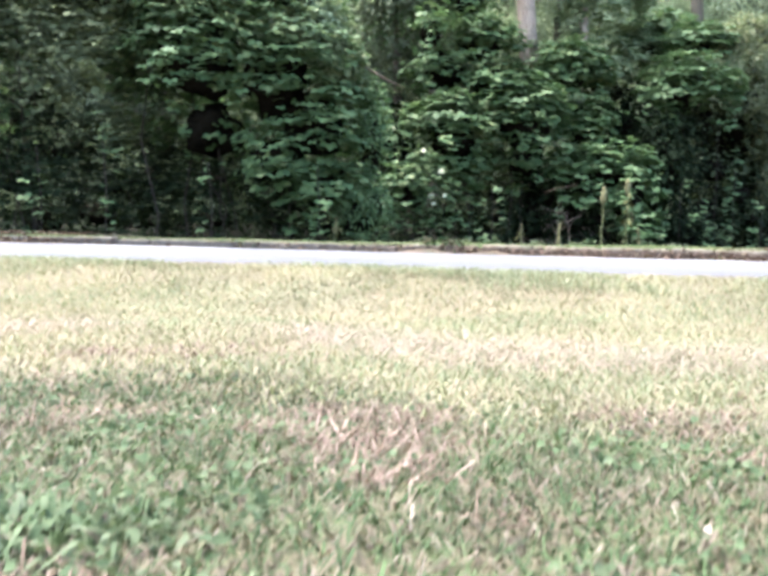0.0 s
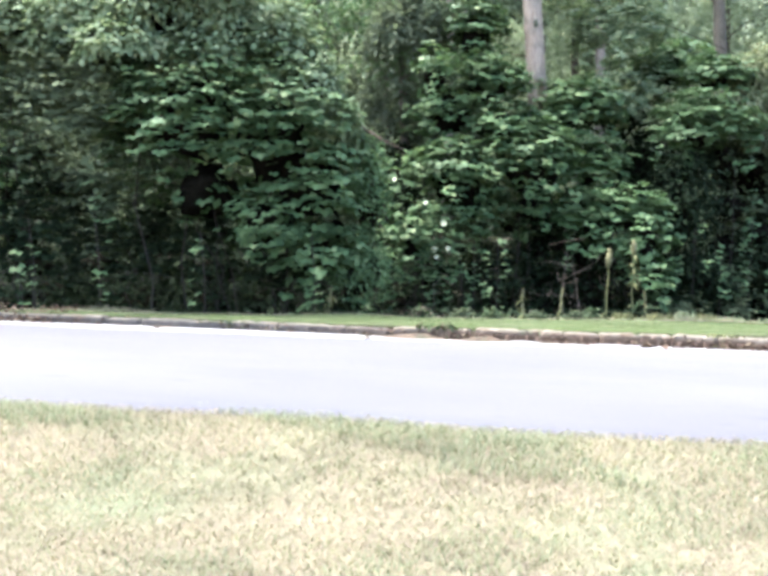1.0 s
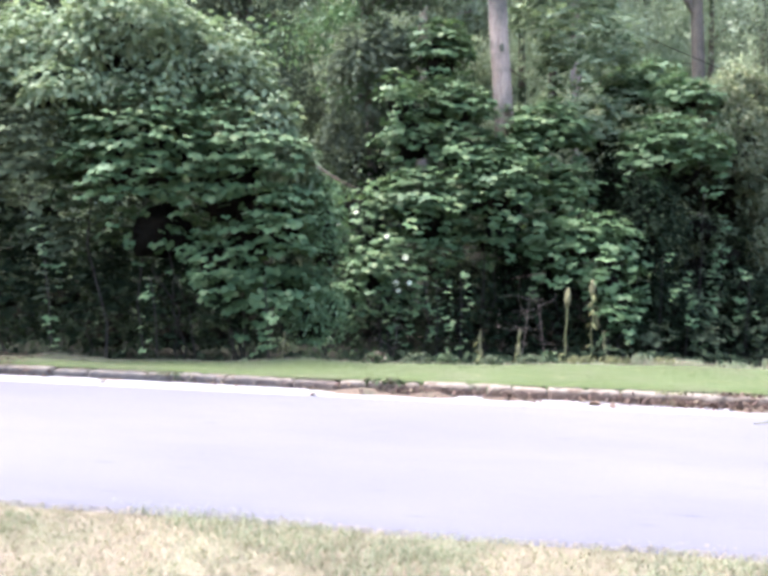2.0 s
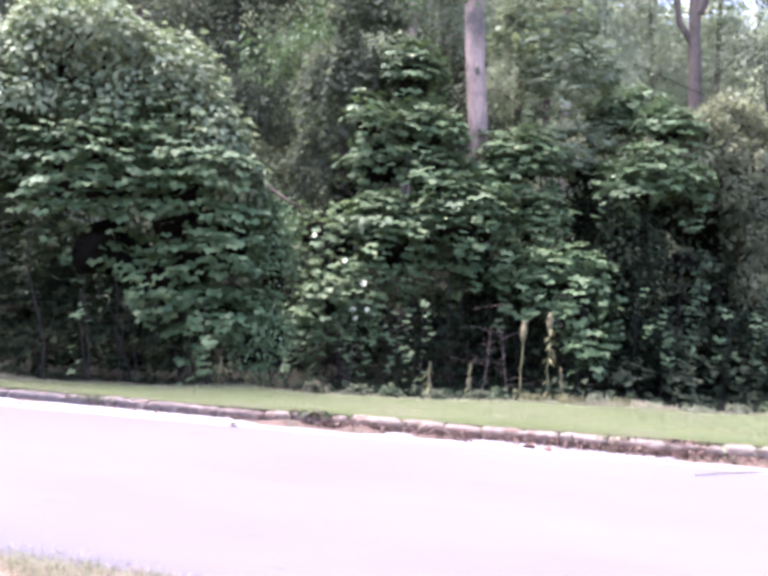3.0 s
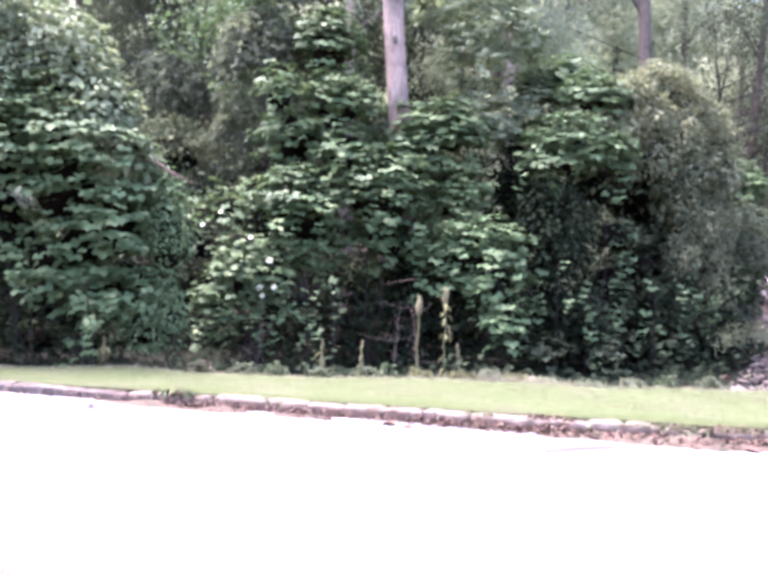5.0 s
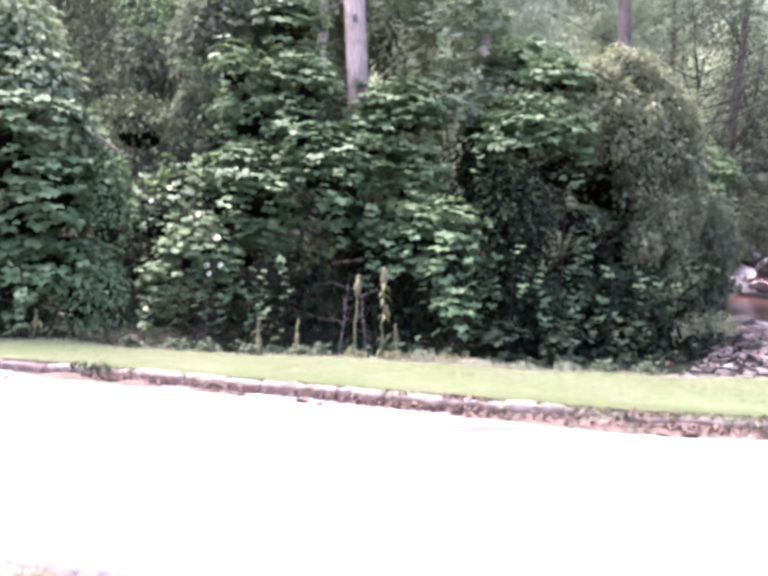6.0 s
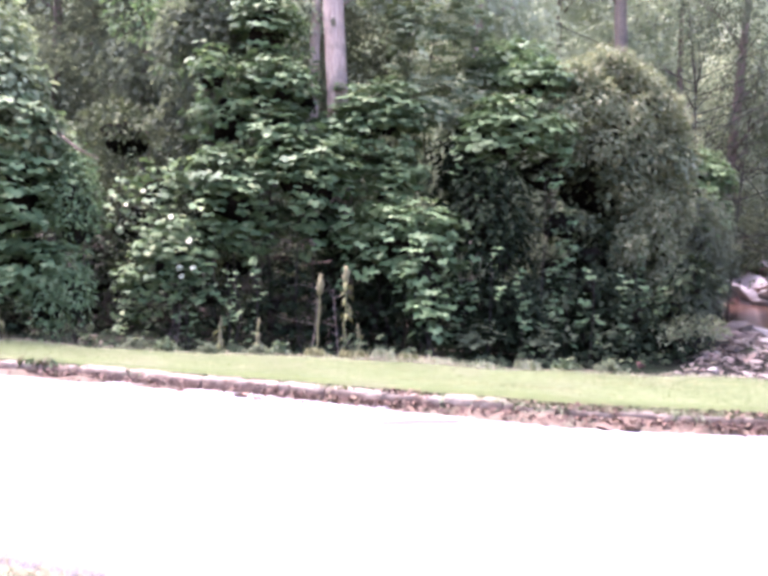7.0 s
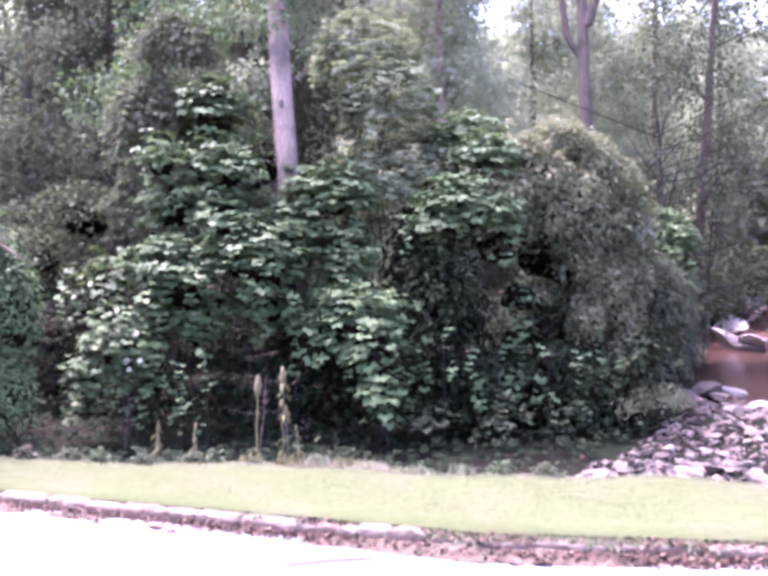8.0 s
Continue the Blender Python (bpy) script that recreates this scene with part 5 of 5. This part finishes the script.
def bare_brush(name, label, x, y, z, h, n, seed, lean=(0.0, 0.0), mat=DARKBARK, thick=1.0):
    """A leafless bush or branch: a main stem with forking twigs."""
    rng = np.random.default_rng(seed)
    ob = thing(name, label, "branch", x, y, z)
    top = np.array((lean[0], lean[1], h))
    stem = part("stem", *tube([(0, 0, 0), top * 0.5 + rng.normal(size=3) * 0.05, top], [0.009 * thick, 0.007 * thick, 0.003 * thick], 6), mat, ob, smooth=True)
    for k in range(n):
        s = 0.2 + 0.75 * rng.random()
        a = top * s
        d = rng.normal(size=3) * (0.35, 0.2, 0.2) + (0, -0.05, 0.12)
        part("twig", *tube([a, a + d * 0.3 * h + rng.normal(size=3) * 0.03, a + d * 0.6 * h], [0.004 * thick, 0.003 * thick, 0.002 * thick], 5), mat, stem, smooth=True)
    return ob


bare_brush("bare_bush", "leafless brown brush in the dark under the vines", -0.35, 4.9, -0.55, 1.5, 14, 1, (0.15, 0.0))
bare_brush("bare_bush", "leafless brown brush in the dark under the vines", 0.15, 5.1, -0.55, 1.4, 12, 2, (-0.2, 0.1))
bare_brush("bare_bush", "tangle of dry reddish twigs below the vine", -2.85, 4.7, -0.55, 1.1, 14, 3, (0.1, 0.0))
bare_brush("dead_tree", "leafless brown dead tree beside the creek", 7.3, 15.8, -0.6, 7.4, 46, 4, (-0.5, 0.2), VINEBARK, 5.0)
bare_brush("dead_tree", "bare brown sapling beside the creek", 8.2, 17.0, -0.6, 6.4, 34, 5, (0.3, 0.2), VINEBARK, 4.5)
stone = tagged(new("reddish_stone", rock_shape(40, CLAY)), "small reddish stone at the lawn's end", "stone")
stone.matrix_basis = pose(5.15, 4.25, 0.02, 8, 20, 40) @ Matrix.Diagonal((0.17, 0.17, 0.3, 1))
tagged(part("pale_twig", *tube([(-0.55, 4.8, 1.22), (-0.25, 4.7, 1.30), (0.1, 4.65, 1.36)], [0.003, 0.004, 0.007], 6), STICK, smooth=True), "pale broken twig sticking out of the vines", "branch")
tagged(part("dead_branch", *tube([(-4.19, 2.79, 3.36), (-3.82, 2.65, 3.24), (-3.41, 2.6, 2.99), (-3.09, 2.65, 2.85)], [0.03, 0.025, 0.02, 0.008], 7), STICK, smooth=True), "bare brown branch lying over the vines", "branch")

# dead leaves, weeds and sticks along the kerb
rng = np.random.default_rng(33)
spots = [(-4.6, 0.4, 60), (-1.75, 0.4, 150), (-0.4, 0.25, 40), (1.45, 0.35, 90), (2.3, 0.6, 120), (3.2, 0.6, 150), (4.2, 0.5, 150), (4.7, 0.35, 130), (5.6, 0.5, 180), (6.6, 0.5, 150), (-8.4, 0.7, 160), (-3.2, 0.7, 40), (7.5, 1.0, 120), (3.6, 1.6, 420), (5.8, 1.2, 320), (0.3, 0.5, 60), (-9.2, 0.9, 300)]
at = np.concatenate([np.stack([x + w * rng.normal(size=n), -0.06 - 0.09 * np.abs(rng.normal(size=n)) + 0.05, 0.015 + 0.085 * rng.random(n) ** 1.5], 1) for x, w, n in spots])
bank = np.stack([-7.7 - 2.6 * rng.random(420), -0.05 + 0.9 * rng.random(420) ** 1.6, 0.155 + 0.025 * rng.random(420)], 1)
far_bank = np.stack([2.2 + 6.5 * rng.random(950), -0.02 + 0.22 * rng.random(950), 0.15 + 0.025 * rng.random(950)], 1)
at = np.concatenate([at, bank, far_bank[rng.random(950) < 0.5 + 0.5 * np.sin(3.1 * far_bank[:, 0] + 1)]])
at[:, 1] += kerb_line(at[:, 0])
k = len(at)
v, f = strewn(leaflet(0.35, 0.1, 0.1), at, rng.normal(size=(k, 3)) * (1, 1, 0.15), rng.normal(size=(k, 3)) * 0.45 + UP, 0.03 + 0.04 * rng.random(k))
tagged(part("leaf_litter", v, f, LITTER, stuff=True), "red-brown dead leaves gathered against the kerb", "leaves")
v, f = leaflet(0.4, 0.12, 0.2)
leaf_mesh = mesh_of("fallen_leaf", v, f, LITTER)
for x, y, s, a in ((0.74, -0.2, 0.2, 80), (0.83, -0.19, 0.14, 200), (4.95, -0.2, 0.24, 100), (4.5, -0.16, 0.2, 250), (3.62, -0.26, 0.1, 20), (-6.1, -0.3, 0.12, 60), (-3.0, -0.33, 0.12, 140)):
    o = tagged(new("fallen_leaf", leaf_mesh), "curled brown dead leaf on the gutter", "leaf", "single fallen leaves")
    o.matrix_basis = pose(x, y + float(kerb_line(x)), 0.022, 4, 6, a) @ Matrix.Diagonal((s, s, s, 1))


def weed(x, y, z, h, n, seed, mat, label):
    rng = np.random.default_rng(seed)
    ob = thing("weed", label, "weed", x, y, z, "weeds in the kerb")
    a = rng.random(n) * 6.3
    out = np.stack([np.cos(a), np.sin(a), 0 * a], 1)
    at = out * (0.1 * rng.random(n))[:, None] * (4.5, 0.8, 0)
    v, f = strewn(NARROW_SHAPE, at, out + UP * (0.3 + rng.random(n))[:, None], out * 0.8 + UP * 0.5, h * (0.5 + 0.8 * rng.random(n)))
    part("tuft", v, f, mat, ob, stuff=True)
    part("root_crown", *globe((0, 0, 0.0, 0.035, 0.025, 0.015), 1.0, seed, rings=5, sides=8), STICK, ob)


for k, (x, y, h, mat, label) in enumerate(((-2.05, 0.0, 0.2, LUSH, "dark weed growing out of a kerb joint"), (1.15, 0.02, 0.12, THATCH, "withered weed in a kerb joint"), (1.75, 0.04, 0.15, STALK, "withered weed in a kerb joint"),
                                           (2.9, 0.05, 0.12, GREENER, "grass hanging over the kerb"), (3.5, 0.05, 0.15, GREENER, "grass hanging over the kerb"), (3.9, 0.03, 0.13, GREENER, "weed growing out of a kerb joint"),
                                           (5.3, 0.05, 0.13, GREENER, "grass hanging over the kerb"), (-0.9, 0.05, 0.1, LUSH, "small weed in a kerb joint"), (-5.3, 0.02, 0.1, LUSH, "small weed in a kerb joint"), (6.3, 0.05, 0.14, GREENER, "grass hanging over the kerb"))):
    weed(x, y + float(kerb_line(x)), 0.09, h * 0.8, 60, 200 + k, mat, label)
tagged(part("stick", *tube([(2.44, -0.78, 0.012), (2.8, -0.55, 0.014), (3.1, -0.42, 0.012), (3.47, -0.24, 0.02)], [0.006, 0.008, 0.007, 0.004], 7), STALK, smooth=True), "thin bare stick lying on the street", "stick")
tagged(part("bent_twig", *tube([(-0.6, -0.12, 0.03), (-0.5, -0.1, 0.12), (-0.38, -0.08, 0.10), (-0.25, -0.16, 0.02), (-0.1, -0.17, 0.015)], [0.012, 0.014, 0.013, 0.011, 0.008], 7), STICK, smooth=True), "bent dark twig against the kerb", "stick")
tagged(part("bent_twig", *tube([(-0.75, -0.1, 0.025), (-0.68, -0.07, 0.11), (-0.63, -0.03, 0.14)], [0.012, 0.012, 0.007], 7), STICK, smooth=True), "short dark twig leaning on the kerb", "stick")
